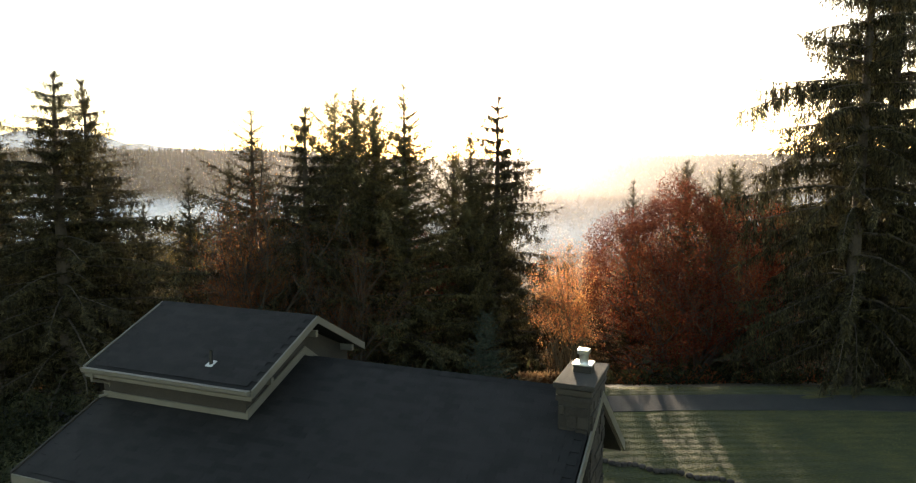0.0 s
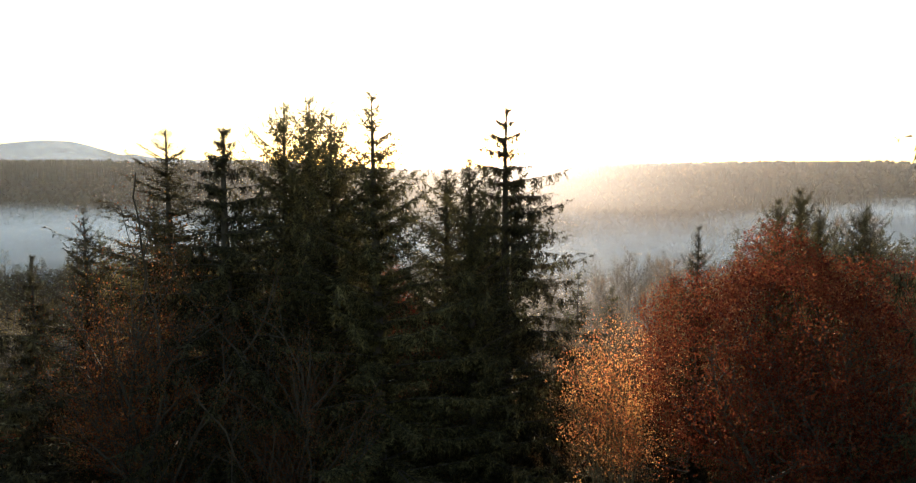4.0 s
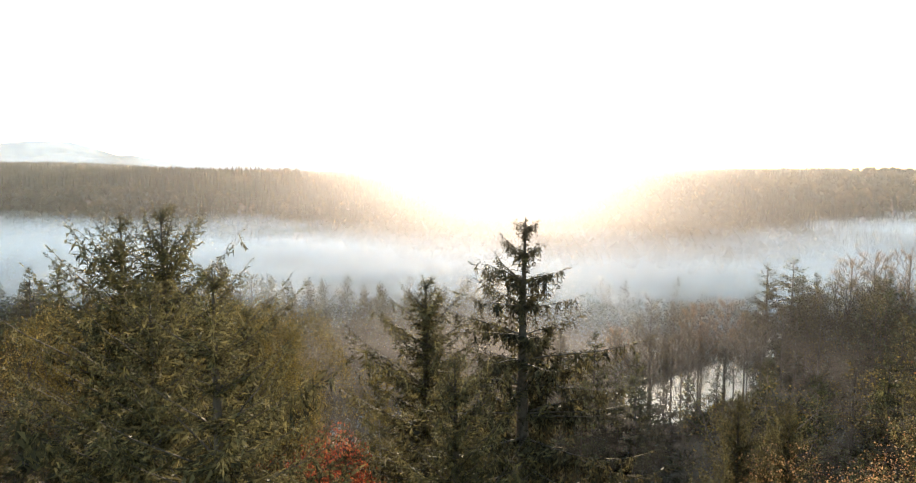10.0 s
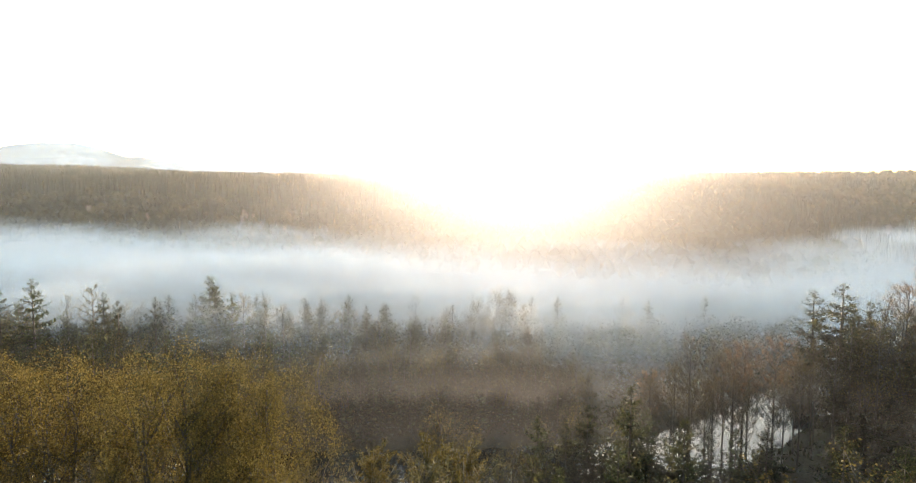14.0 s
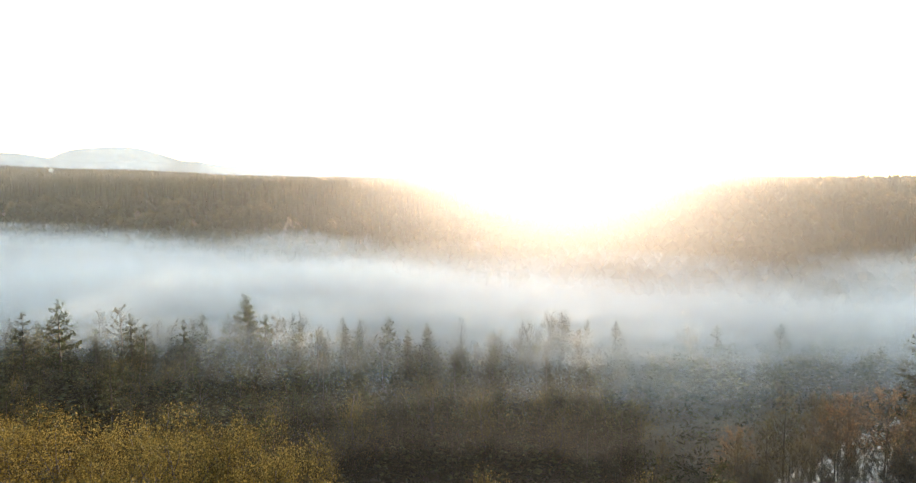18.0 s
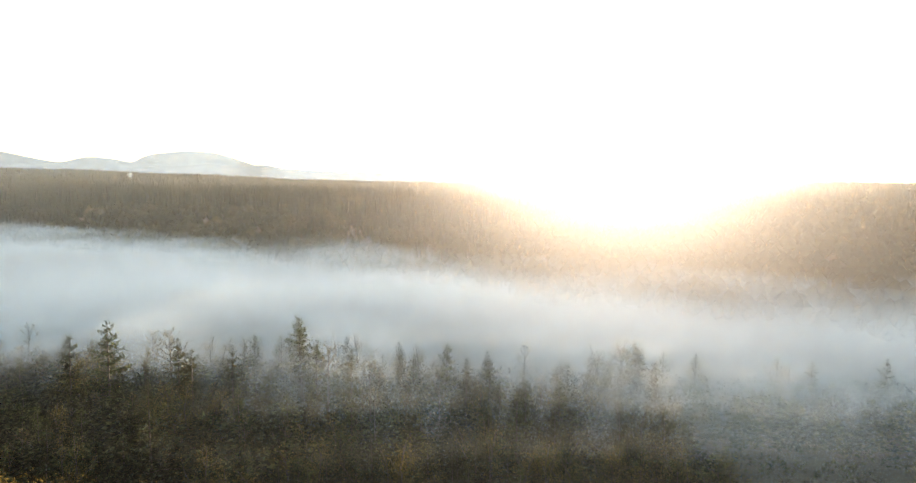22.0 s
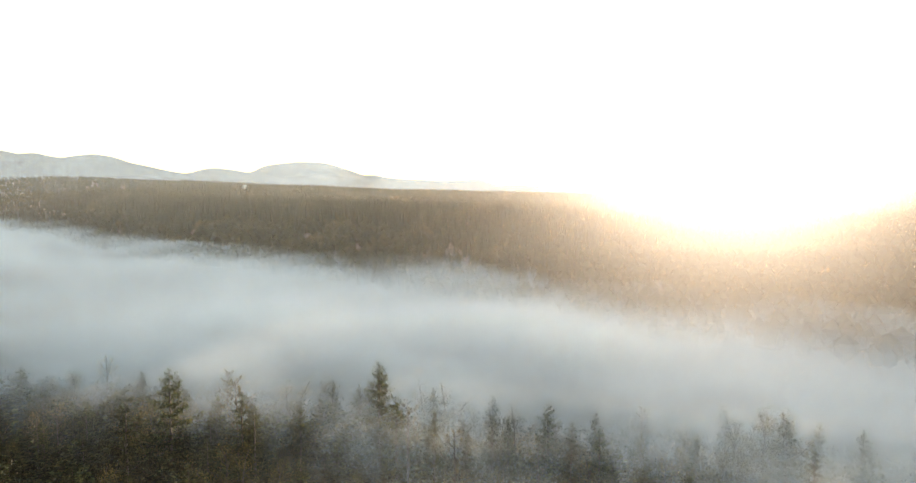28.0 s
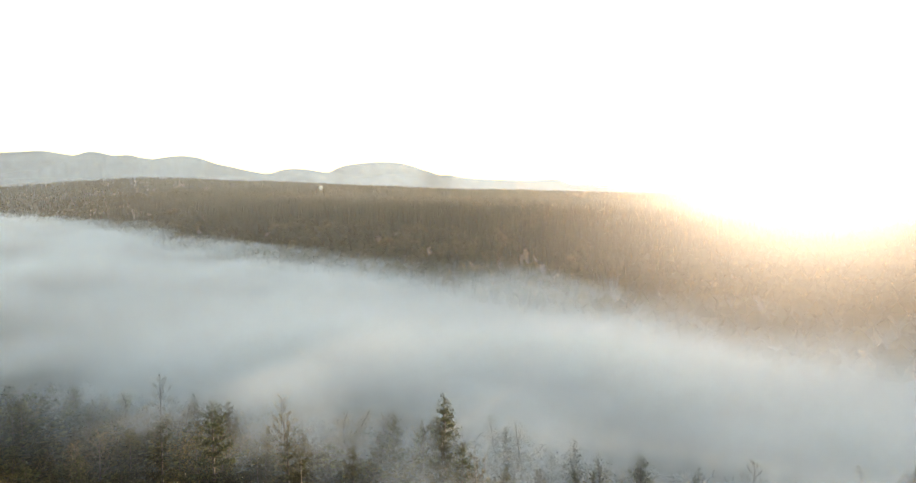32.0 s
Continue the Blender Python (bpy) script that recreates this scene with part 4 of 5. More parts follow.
leafy = [
    ("red_maple_tree", RED_MAPLE, 18.7, 54.8, 11.5, 0.95, "rounded maple with dense red autumn leaves"),
    ("red_maple_tree", RED_MAPLE, -5.0, 80.0, 6.2, 0.6, "small maple with bright red leaves between conifers"),
    ("vase_maple_tree", VASE_MAPLE, 9.8, 56.5, 6.6, 1.0, "many-stemmed maple with orange leaves, backlit"),
    ("rust_maple_tree", RUST_MAPLE, -15.4, 55.5, 13.4, 0.9, "tall maple with thin rust-coloured leaves"),
    ("rust_maple_tree", RUST_MAPLE, -8.0, 54.5, 8.5, 0.9, "maple with thin rust leaves among trunks"),
    ("rust_maple_tree", RUST_MAPLE, -18.5, 60.5, 8.0, 1.0, "maple with thin rust leaves among trunks"),
    ("tan_tree", TAN_TREE, 16.0, 73.0, 3.0, 1.0, "tree with fine tan leaves on the slope"),
    ("tan_tree", TAN_TREE, 21.0, 73.0, 6.3, 1.0, "tree with fine tan leaves on the slope"),
    ("tan_tree", TAN_TREE, 27.5, 72.0, 7.8, 1.05, "tree with fine tan leaves on the slope"),
    ("tan_tree", TAN_TREE, 24.0, 66.5, 8.6, 0.9, "tree with fine tan and pink leaves on the slope"),
    ("rust_maple_tree", RUST_MAPLE, 33.0, 70.0, 8.8, 1.0, "maple with rust leaves on the slope"),
    ("tan_tree", TAN_TREE, 10.0, 78.0, 1.0, 1.0, "low tree with fine tan leaves"),
    ("cottonwood_tree", COTTON, -18.5, 146.0, 0.9, 0.8, "tall cottonwood with olive autumn leaves"),
    ("cottonwood_tree", COTTON, -31.0, 144.0, 4.4, 0.85, "tall cottonwood with olive autumn leaves"),
    ("yellow_cottonwood_tree", COTTON_Y, -50.0, 155.0, 1.0, 0.95, "tall cottonwood with yellow-brown leaves"),
    ("yellow_cottonwood_tree", COTTON_Y, -41.5, 158.0, -1.0, 0.8, "tall cottonwood with yellow-brown leaves"),
    ("yellow_cottonwood_tree", COTTON_Y, -61.0, 159.0, -0.4, 0.95, "tall cottonwood with yellow-brown leaves"),
    ("cottonwood_tree", COTTON, -25.0, 151.0, 2.0, 0.7, "tall cottonwood with olive autumn leaves"),
    ("yellow_cottonwood_tree", COTTON_Y, -18.2, 131.0, -1.6, 0.62, "rounded yellow-green tree at the foot of the slope"),
    ("slim_tree", SLIM, -5.9, 137.9, -5.2, 1.0, "slender pale-leaved tree near the river"),
    ("slim_tree", SLIM, 0.2, 137.0, -4.4, 1.0, "slender pale-leaved tree near the river"),
    ("slim_tree", SLIM, 4.4, 139.0, -6.0, 1.0, "slender pale-leaved tree near the river"),
    ("bare_tree", BARE, 47.6, 184, -3.7, 1, "tall straight leafless tree on the river bank"),
    ("bare_tree", BARE, 53.7, 188, -5.2, 0.9, "tall straight leafless tree on the river bank"),
    ("bare_tree", BARE, 44.3, 182, -7.8, 0.9, "tall straight leafless tree on the river bank"),
    ("bare_tree", BARE, 57.0, 191, -6.5, 0.8, "tall straight leafless tree on the river bank"),
    ("bare_tree", BARE, 72.7, 194, -8.5, 1, "tall straight leafless tree on the river bank"),
    ("bare_tree", BARE, 51.5, 186, -12, 0.9, "tall straight leafless tree on the river bank"),
    ("bare_tree", BARE, 79.5, 200, -8.3, 1, "tall straight leafless tree on the river bank"),
    ("bare_tree", BARE, 93.4, 206, -7.8, 1.1, "tall straight leafless tree on the river bank"),
    ("bare_tree", BARE, 100.5, 212, -8.6, 1.1, "tall straight leafless tree on the river bank"),
    ("bare_tree", BARE, 27.1, 176, -8.2, 0.6, "tall straight leafless tree on the river bank"),
    ("bare_tree", BARE, 86, 203, -9, 1, "tall straight leafless tree on the river bank"),
    ("bare_tree", BARE, 60, 187, -13, 0.8, "tall straight leafless tree on the river bank"),
    ("bare_tree", BARE, 68, 189, -12, 0.8, "tall straight leafless tree on the river bank"),
    ("bare_tree", BARE, 38.5, 178, -9.0, 0.9, "tall straight leafless tree on the river bank"),
    ("bare_tree", BARE, 41.5, 176, -11.5, 0.8, "tall straight leafless tree on the river bank"),
    ("bare_tree", BARE, 46.0, 178.5, -10.0, 0.9, "tall straight leafless tree on the river bank"),
    ("bare_tree", BARE, 50.0, 180, -13.0, 0.8, "tall straight leafless tree on the river bank"),
    ("bare_tree", BARE, 55.5, 183, -11.0, 0.9, "tall straight leafless tree on the river bank"),
    ("bare_tree", BARE, 58.5, 184, -14.0, 0.8, "tall straight leafless tree on the river bank"),
    ("bare_tree", BARE, 64.0, 185, -12.5, 0.9, "tall straight leafless tree on the river bank"),
    ("bare_tree", BARE, 70.5, 188, -9.5, 0.9, "tall straight leafless tree on the river bank"),
    ("bare_tree", BARE, 75.5, 192, -11.0, 0.9, "tall straight leafless tree on the river bank"),
    ("spreading_bare_tree", BARE_WIDE, 57.5, 188, -7.2, 0.95, "spreading river tree with a few tan leaves"),
    ("spreading_bare_tree", BARE_WIDE, 61.3, 192, -6.6, 1, "spreading river tree with a few tan leaves"),
    ("spreading_bare_tree", BARE_WIDE, 66.5, 190, -5.3, 1.05, "spreading river tree with a few tan leaves"),
    ("spreading_bare_tree", BARE_WIDE, 41, 186, -10.5, 0.9, "spreading river tree with a few tan leaves"),
    ("spreading_bare_tree", BARE_WIDE, 114, 222, -0.5, 1.1, "spreading river tree with a few tan leaves"),
    ("spreading_bare_tree", BARE_WIDE, 122, 224, 0.8, 1.1, "spreading river tree with a few tan leaves"),
    ("spreading_bare_tree", BARE_WIDE, 131, 223, 1.5, 1.1, "spreading river tree with a few tan leaves"),
]
for kind, me, x, y, top, w, label in leafy:
    m = stand(x, y, top, height_of(me), w)
    if kind not in first:
        first[kind] = tree(kind, me, label, m, kind.replace("_", " ") + "s on slope and valley floor")
    else:
        tagged(plant(first[kind], m), label)

# ---- valley trees, half in the fog ----
MID_FIR = conifer_meshes("mid_fir", 31, 20, 7.0, 0.04, 0.80, 0.35, 0.35, 0.6, 11, 5, 0.80, 1.6, 0.6, NEEDLE_DARK, 0.25, False, 1.5)
MID_CEDAR = conifer_meshes("mid_cedar", 32, 20, 6.4, 0.04, 0.74, 0.35, 0.45, 0.7, 12, 5, 0.80, 1.6, 0.6, NEEDLE_VALLEY, 0.25, False, 1.5)
MID_LEAF = broadleaf_meshes("mid_leaf", 33, 2, 7, 0.3, 0.25, [(4, 0.7, 0.65), (4, 0.75, 0.62)], 5200, 0.19, 0.7, OLIVE_LEAF, BARK, 3)
MID_BARE = slender_meshes("mid_bare", 34, 20, 0.20, 0.3, 20, 4, 900, 0.18, OLIVE_LEAF)
mids = [("valley_fir", MID_FIR, 20, "dark conifer on the misty valley floor"), ("valley_cedar", MID_CEDAR, 20, "conifer on the misty valley floor"),
        ("valley_broadleaf", MID_LEAF, height_of(MID_LEAF), "thinly leaved tree on the misty valley floor"), ("valley_bare_tree", MID_BARE, height_of(MID_BARE), "bare tree on the misty valley floor")]
placed = [(97.5, 221, -0.2, 0, 1.25), (91.0, 221.5, -1.8, 0, 1.1), (12.7, 140, -7.3, 0, 0.9), (29.9, 160, -5.3, 0, 0.9), (34.3, 150, -6.8, 0, 0.9), (15.7, 140, -9.3, 1, 0.9), (25.6, 150, -10.6, 1, 0.9), (-70.9, 284.6, -7.6, 1, 1.0), (-74, 291, -7.8, 0, 1.0), (-90.3, 252.6, -6.6, 0, 1.0), (-112, 242, -4.4, 0, 1.0), (-85, 249, -8.4, 0, 0.9),
          (-75, 214.5, -6.5, 0, 0.9), (-48.6, 261, -10.2, 0, 0.9), (-110.8, 254.7, -3.6, 1, 1.0), (-66, 272, -9, 0, 0.9), (-60, 268, -10, 1, 1.0), (-98, 262, -6.5, 3, 1.0), (-55, 262, -9.5, 3, 1.0), (-42, 255, -11.5, 3, 1.0), (-78, 256, -8.8, 0, 0.8),
          (22, 168, -13.5, 0, 1.0), (26, 171, -12.0, 0, 1.0), (33, 170, -11.0, 0, 0.95), (36.5, 173, -14.0, 1, 1.0), (30, 166, -16.0, 0, 1.0), (41, 170, -15.0, 0, 1.0), (18, 172, -14.5, 1, 1.0), (47, 173, -17.5, 0, 1.0), (53, 176, -18.5, 1, 1.0), (60, 179, -18.0, 0, 1.0)]
rv = random.Random(8)
for k in range(64):
    x = -78 + 119 * k / 63 + rv.uniform(-1, 1)
    y = rv.uniform(158, 171)
    if -19 < x < -9:
        continue
    placed.append((x, y, -31.4 + rv.uniform(9, 13), rv.choices((0, 1, 2, 3), (0.4, 0.25, 0.25, 0.1))[0], rv.uniform(0.9, 1.2)))


for k in range(62):
    x = -48 + 82 * k / 61 + rv.uniform(-1, 1)
    y = rv.uniform(205, 226)
    placed.append((x, y, -31.4 + rv.uniform(11, 17), rv.choices((0, 1, 2), (0.4, 0.3, 0.3))[0], rv.uniform(0.85, 1.15)))


def clear(x, y):
    """Keeps trees out of the river and apart from one another."""
    return abs(y - river_y(x)) > 14 and all((x - a) ** 2 + (y - b) ** 2 > 18 for a, b, *_ in placed)


tries = 0
while len(placed) < 540 and tries < 12000:
    tries += 1
    zone = rv.random()
    if zone < 0.55:
        x, y = rv.uniform(-190, 95), rv.uniform(165, 298)
        kind = rv.choices((0, 1, 2, 3), (0.38, 0.22, 0.22, 0.18))[0]
        kind = 2 if kind == 3 and x > 0 else kind
    elif zone < 0.78:
        y = rv.uniform(140, 240)
        x = 3 + 0.53 * (y - 56) + rv.uniform(0, 75)
        kind = rv.choices((0, 1, 2, 3), (0.4, 0.2, 0.3, 0.1))[0]
    else:
        x, y = rv.uniform(-95, 110), rv.uniform(112, 172)
        kind = rv.choices((0, 1, 3), (0.5, 0.35, 0.15))[0]
        if 20 < x < 95 and y > 140:
            continue
    if -72 < x < 12 and 126 < y < 166 and rv.random() < 0.75:
        continue
    if 35 < x < 112 and 150 < y < 290 and zone < 0.55 or 35 < x < 90 and 150 < y < river_y(x) + 16:
        continue
    if clear(x, y):
        g = ground_z(x, y)
        h = rv.uniform(11, 18) if zone < 0.55 else rv.uniform(20, 28) if zone < 0.78 else rv.uniform(9, 16)
        placed.append((x, y, g + h, kind, rv.uniform(0.8, 1.15)))
for x, y, top, kind, w in placed:
    nm, me, hh, label = mids[kind]
    m = stand(x, y, top, hh, w * (1.0 if kind < 2 else 1.2))
    if nm not in first:
        first[nm] = tree(nm, me, label, m, "trees on the valley floor")
    else:
        plant(first[nm], m)

# ---- far woods on the other side ----
def cone_tree():
    V, F, n = [], [], 0
    for z0, z1, rr in ((0.05, 0.55, 0.20), (0.30, 0.78, 0.155), (0.55, 1.0, 0.10)):
        ring = [(rr * (1.0 if i % 2 else 0.55) * math.cos(i * math.pi / 5), rr * (1.0 if i % 2 else 0.55) * math.sin(i * math.pi / 5), z0 + (0.0 if i % 2 else 0.06)) for i in range(10)]
        V += [(0, 0, z1)] + ring
        F += [(n, n + 1 + i, n + 1 + (i + 1) % 10) for i in range(10)]
        n += 11
    return np.array(V), np.array(F)


def puff_tree(seed):
    """A far broadleaf crown: lumpy heart, loose sprays round it."""
    r = np.random.default_rng(seed)
    bm = bmesh.new()
    bmesh.ops.create_icosphere(bm, subdivisions=1, radius=1.0)
    C = np.array([v.co for v in bm.verts])
    T = np.array([[v.index for v in f.verts] for f in bm.faces])
    bm.free()
    C = C * (0.30 + 0.07 * np.sin(C[:, :1] * 5 + 1) * np.cos(C[:, 1:2] * 6) + r.normal(0, 0.025, (len(C), 1))) * [0.85, 0.85, 1.3] + [0, 0, 0.60]
    n = 24
    d = unit(r.normal(0, 1, (n, 3)))
    B = d * [0.24, 0.24, 0.36] + [0, 0, 0.60]
    D = unit(d + r.normal(0, 0.5, (n, 3))) * r.uniform(0.06, 0.12, (n, 1))
    V, F = kites(B, D, unit(np.cross(D, r.normal(0, 1, (n, 3)))), r.uniform(0.04, 0.07, n))
    return np.vstack([C, V]), np.vstack([T, F[:, [0, 1, 2]] + len(C), F[:, [0, 2, 3]] + len(C)])


def woods(name, P, H, template, mat, label, seed):
    r = np.random.default_rng(seed)
    V, F = template
    a = r.uniform(0, 6.28, len(P))
    w = H * r.uniform(1.1, 1.6, len(P))
    c, s = np.cos(a), np.sin(a)
    x = (V[None, :, 0] * c[:, None] - V[None, :, 1] * s[:, None]) * w[:, None] + P[:, :1]
    y = (V[None, :, 0] * s[:, None] + V[None, :, 1] * c[:, None]) * w[:, None] + P[:, 1:2]
    z = V[None, :, 2] * H[:, None] + P[:, 2:3] - 0.5
    VV = np.stack([x, y, z], -1).reshape(-1, 3)
    FF = (F[None] + (np.arange(len(P)) * len(V))[:, None, None]).reshape(-1, 3)
    return tagged(new(name, mesh_np(name, VV, FF, mat)), label, "woods", kind="stuff")


rf = np.random.default_rng(77)


def scatter(count, s0, s1, power):
    """Places beyond the far bank, s metres behind it, within the way the camera looks."""
    b = np.radians(rf.uniform(-44, 60, count * 3))
    x = -np.tan(b) * rf.uniform(250, 1700, count * 3) * 0.9
    s = s0 + (s1 - s0) * rf.random(count * 3) ** power
    y = np.interp(x, BANK_X, BANK_Y) + s / 0.8
    ok = (x > -2600) & (x < 1700) & (np.abs(np.arctan2(-x, y - 60)) < 1.05)
    return np.column_stack([x, y])[ok][:count]


edge_p, deep_p = scatter(9500, 6, 190, 1.0), scatter(19000, 190, 1750, 1.2)
for nm, xy, lo, hi, seed in (("far_bank_woods", edge_p, 9, 16, 1), ("far_plateau_woods", deep_p, 11, 19, 2)):
    P = np.column_stack([xy, ground_np(xy[:, 0], xy[:, 1])])
    H = rf.uniform(lo, hi, len(P))
    patch = np.sin(P[:, 0] / 70.0) + np.sin(P[:, 1] / 55.0 + P[:, 0] / 120.0) + rf.normal(0, 0.7, len(P))
    leaf = patch > (-0.3 if seed == 1 else 0.6)
    woods(nm, P[~leaf], H[~leaf], cone_tree(), FAR_NEEDLE, "dense conifer woods on the far hillside", seed)
    woods(nm, P[leaf], H[leaf] * 0.85, puff_tree(seed), FAR_LEAF, "brown autumn broadleaf woods on the far hillside", seed + 5)

# conifers along the brink of the far terrace, and on the skyline behind it
for cnt, s0, s1, lo, hi, x0, x1, seed in ((2300, 96, 132, 19, 26, -1000, -110, 41), (700, 560, 620, 14, 21, -1300, -250, 42), (5200, 240, 1500, 12, 19, -2500, -450, 43)):
    x = rf.uniform(x0, x1, cnt)
    y = np.interp(x, BANK_X, BANK_Y) + rf.uniform(s0, s1, cnt) / 0.8
    woods("terrace_woods", np.column_stack([x, y, ground_np(x, y)]), rf.uniform(lo, hi, cnt), cone_tree(), FAR_NEEDLE, "line of dark conifers along the far terrace", seed)

# ---- dense lower woods on the valley floor ----
def bushy_tree(seed, n, tall):
    """A crown of many small sprays round a narrow or a wide heart."""
    r = np.random.default_rng(seed)
    h = 0.06 + 0.94 * r.random(n) ** (1.35 if tall else 0.9)
    reach = (0.27 * (1 - h) ** 0.85 + 0.012) if tall else 0.30 * np.sin(np.pi * np.clip(h, 0, 1) ** 0.8) + 0.03
    reach = reach * (1 + 0.25 * np.sin(h * 34))
    a = r.uniform(0, 6.28, n)
    d = np.column_stack([np.cos(a), np.sin(a), r.normal(-0.25 if tall else 0.3, 0.3, n)])
    f = r.uniform(0.35, 0.8, (n, 1))
    B = np.column_stack([np.cos(a) * reach, np.sin(a) * reach, np.zeros(n)]) * f + np.column_stack([np.zeros((n, 2)), h])
    D = unit(d) * (0.28 * reach + 0.022)[:, None]
    V, F = kites(B, D, unit(np.cross(D, r.normal(0, 1, (n, 3)))), np.linalg.norm(D, axis=1) * 0.75)
    return V, np.concatenate([F[:, [0, 1, 2]], F[:, [0, 2, 3]]])


rw = np.random.default_rng(55)
x, y = rw.uniform(-215, 150, 2300), rw.uniform(118, 285, 2300)
ok = (np.abs(y - river_y(x)) > 17) & ~((x > -72) & (x < 95) & (y < 203)) & ~((x > 35) & (x < 112) & (y < 262))
P = np.column_stack([x, y, ground_np(x, y)])[ok]
H = rw.uniform(7, 12, len(P)) * np.where(P[:, 0] < -45, 1.25, 1.0)
pick = rw.random(len(P)) < 0.6
woods("valley_woods", P[pick], H[pick], bushy_tree(61, 200, True), NEEDLE_DARK, "dense dark conifers on the misty valley floor", 9)
woods("valley_woods", P[~pick], H[~pick] * 0.85, bushy_tree(62, 220, False), NEEDLE_VALLEY, "dense olive-green broadleaf woods on the misty valley floor", 10)

x, y = rw.uniform(60, 125, 330) * rw.choice([-1, 1], 330), rw.uniform(20, 122, 330)
P = np.column_stack([x, y, ground_np(x, y)])
pick = rw.random(330) < 0.65
woods("slope_woods", P[pick], rw.uniform(12, 18, int(pick.sum())), bushy_tree(63, 220, True), NEEDLE_DARK, "dark conifers beside the lawn and the slope", 11)
woods("slope_woods", P[~pick], rw.uniform(9, 13, int((~pick).sum())), bushy_tree(64, 260, False), RUST_LEAF, "rust-brown broadleaf trees beside the slope", 12)

# ---- fog ----
def fog_sheet(name, x0, x1, y0, y1, z, mat, label, swell=0.0, phase=0.0, step=20.0):
    """A sheet of fog that rises and sinks in long swells."""
    xs, ys = np.arange(x0, x1 + 1, step), np.arange(y0, y1 + 1, step)
    X, Y = np.meshgrid(xs, ys, indexing="ij")
    wave = np.sin(X / 71 + 0.4 * np.sin(Y / 57) + phase) * np.cos(Y / 83 + 1.3) + 0.6 * np.sin(X / 37 - Y / 61 + 2 + phase) + 0.4 * np.cos(X / 29 + Y / 33 - phase)
    V = np.stack([X, Y, z + swell * wave], -1).reshape(-1, 3)
    i, j = np.meshgrid(np.arange(len(xs) - 1), np.arange(len(ys) - 1), indexing="ij")
    n = len(ys)
    F = np.stack([i * n + j, (i + 1) * n + j, (i + 1) * n + j + 1, i * n + j + 1], -1).reshape(-1, 4)
    return tagged(new(name, mesh_np(name, V, F, mat, smooth=True)), label, "fog", kind="stuff")


LAYERS = 20
for k in range(LAYERS):
    f = k / (LAYERS - 1)
    mat = mist("fog_layer", 0.245 - 0.17 * f ** 3, 0.010, -0.05 + 0.30 * f, 0.72 + 0.04 * f, near=(216 + 60 * f, 390 + 20 * f), shift=(0.10 * k, 0.07 * k, 0), sheen=0.8, slant=0.06)
    fog_sheet("fog_layer", -1500, 900, 180, 1250, -28 + 18.7 * f, mat, "thin layer of white morning fog over the valley", 0.35 + 0.85 * f, 0.35 * k)

for z in (-25, -21.5, -18, -15):
    mat = mist("mist_bank", 0.17, 0.026, 0.30, 0.85, near=(232, 300), stretch=(1, 1, 2.0), sheen=0.8, slant=0.0)
    fog_sheet("mist_bank", -260, 200, 228, 345, z, mat, "patchy white mist lying between the valley trees")


def veil(radius, z0, z1, density, glow, bend, spread=0.62):
    """A curtain of haze on an arc about the head of the valley."""
    # beyond 1500 m the blue of distant air is painted into the sheet's colour
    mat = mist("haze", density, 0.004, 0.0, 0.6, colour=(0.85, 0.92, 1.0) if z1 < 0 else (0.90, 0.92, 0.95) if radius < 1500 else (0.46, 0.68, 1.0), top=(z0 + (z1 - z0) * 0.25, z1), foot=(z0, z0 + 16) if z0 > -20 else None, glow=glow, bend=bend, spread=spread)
    b = np.radians(np.linspace(-75, 85, 81))
    ring = np.column_stack([-np.sin(b) * radius, 60 + np.cos(b) * radius, np.full(81, float(z0))])
    k = np.arange(80)
    me = mesh_np("haze", np.vstack([ring, ring + [0, 0, z1 - z0]]), np.column_stack([k, k + 1, k + 82, k + 81]), mat, smooth=True)
    return tagged(new("haze", me), "thin sunlit morning haze in front of the far hills", "haze", kind="stuff")


for radius, density in ((70, 0.04), (92, 0.045), (114, 0.042), (134, 0.036)):
    veil(radius, -33, -6, density, 0.85, 1.6, 0.85)
veil(118, -32, 160, 0.011, 0.75, 1.5, 0.78)
veil(185, -12, 200, 0.012, 0.75, 1.5, 0.78)
veil(275, -12, 260, 0.026, 0.28, 1.4)
for radius, density in ((420, 0.007), (500, 0.007), (600, 0.008), (720, 0.015), (860, 0.017), (1000, 0.019)):
    veil(radius, -12, 380, density, 0.30 if radius < 700 else 0.20, 1.4)
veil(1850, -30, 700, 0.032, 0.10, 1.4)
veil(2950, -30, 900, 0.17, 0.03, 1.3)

def curtain(y, x0, x1, z0, z1, density, noise, span, slant, glow, spread, low=0.30, high=0.75):
    """A loose drift of mist across the valley, its foot and top fading, its upright streaks imitating light shafts."""
    mat = mist("mist_drift", density, noise, low, high, colour=(0.90, 0.95, 0.93), near=span, slant=slant, top=(z0 + (z1 - z0) * 0.45, z1), stretch=(1, 1, 0.3), glow=glow, bend=1.5, spread=spread)
    xs = np.linspace(x0, x1, 25)
    ys = y + 5 * np.sin(xs / 31.0 + y)
    k = np.arange(24)
    lower = np.column_stack([xs, ys, np.full(25, float(z0))])
    me = mesh_np("mist_drift", np.vstack([lower, lower + [0, 0, z1 - z0]]), np.column_stack([k, k + 1, k + 26, k + 25]), mat, smooth=True)
    return tagged(new("mist_drift", me), "drift of thin mist among valley trees, streaked to imitate light shafts", "mist", kind="stuff")


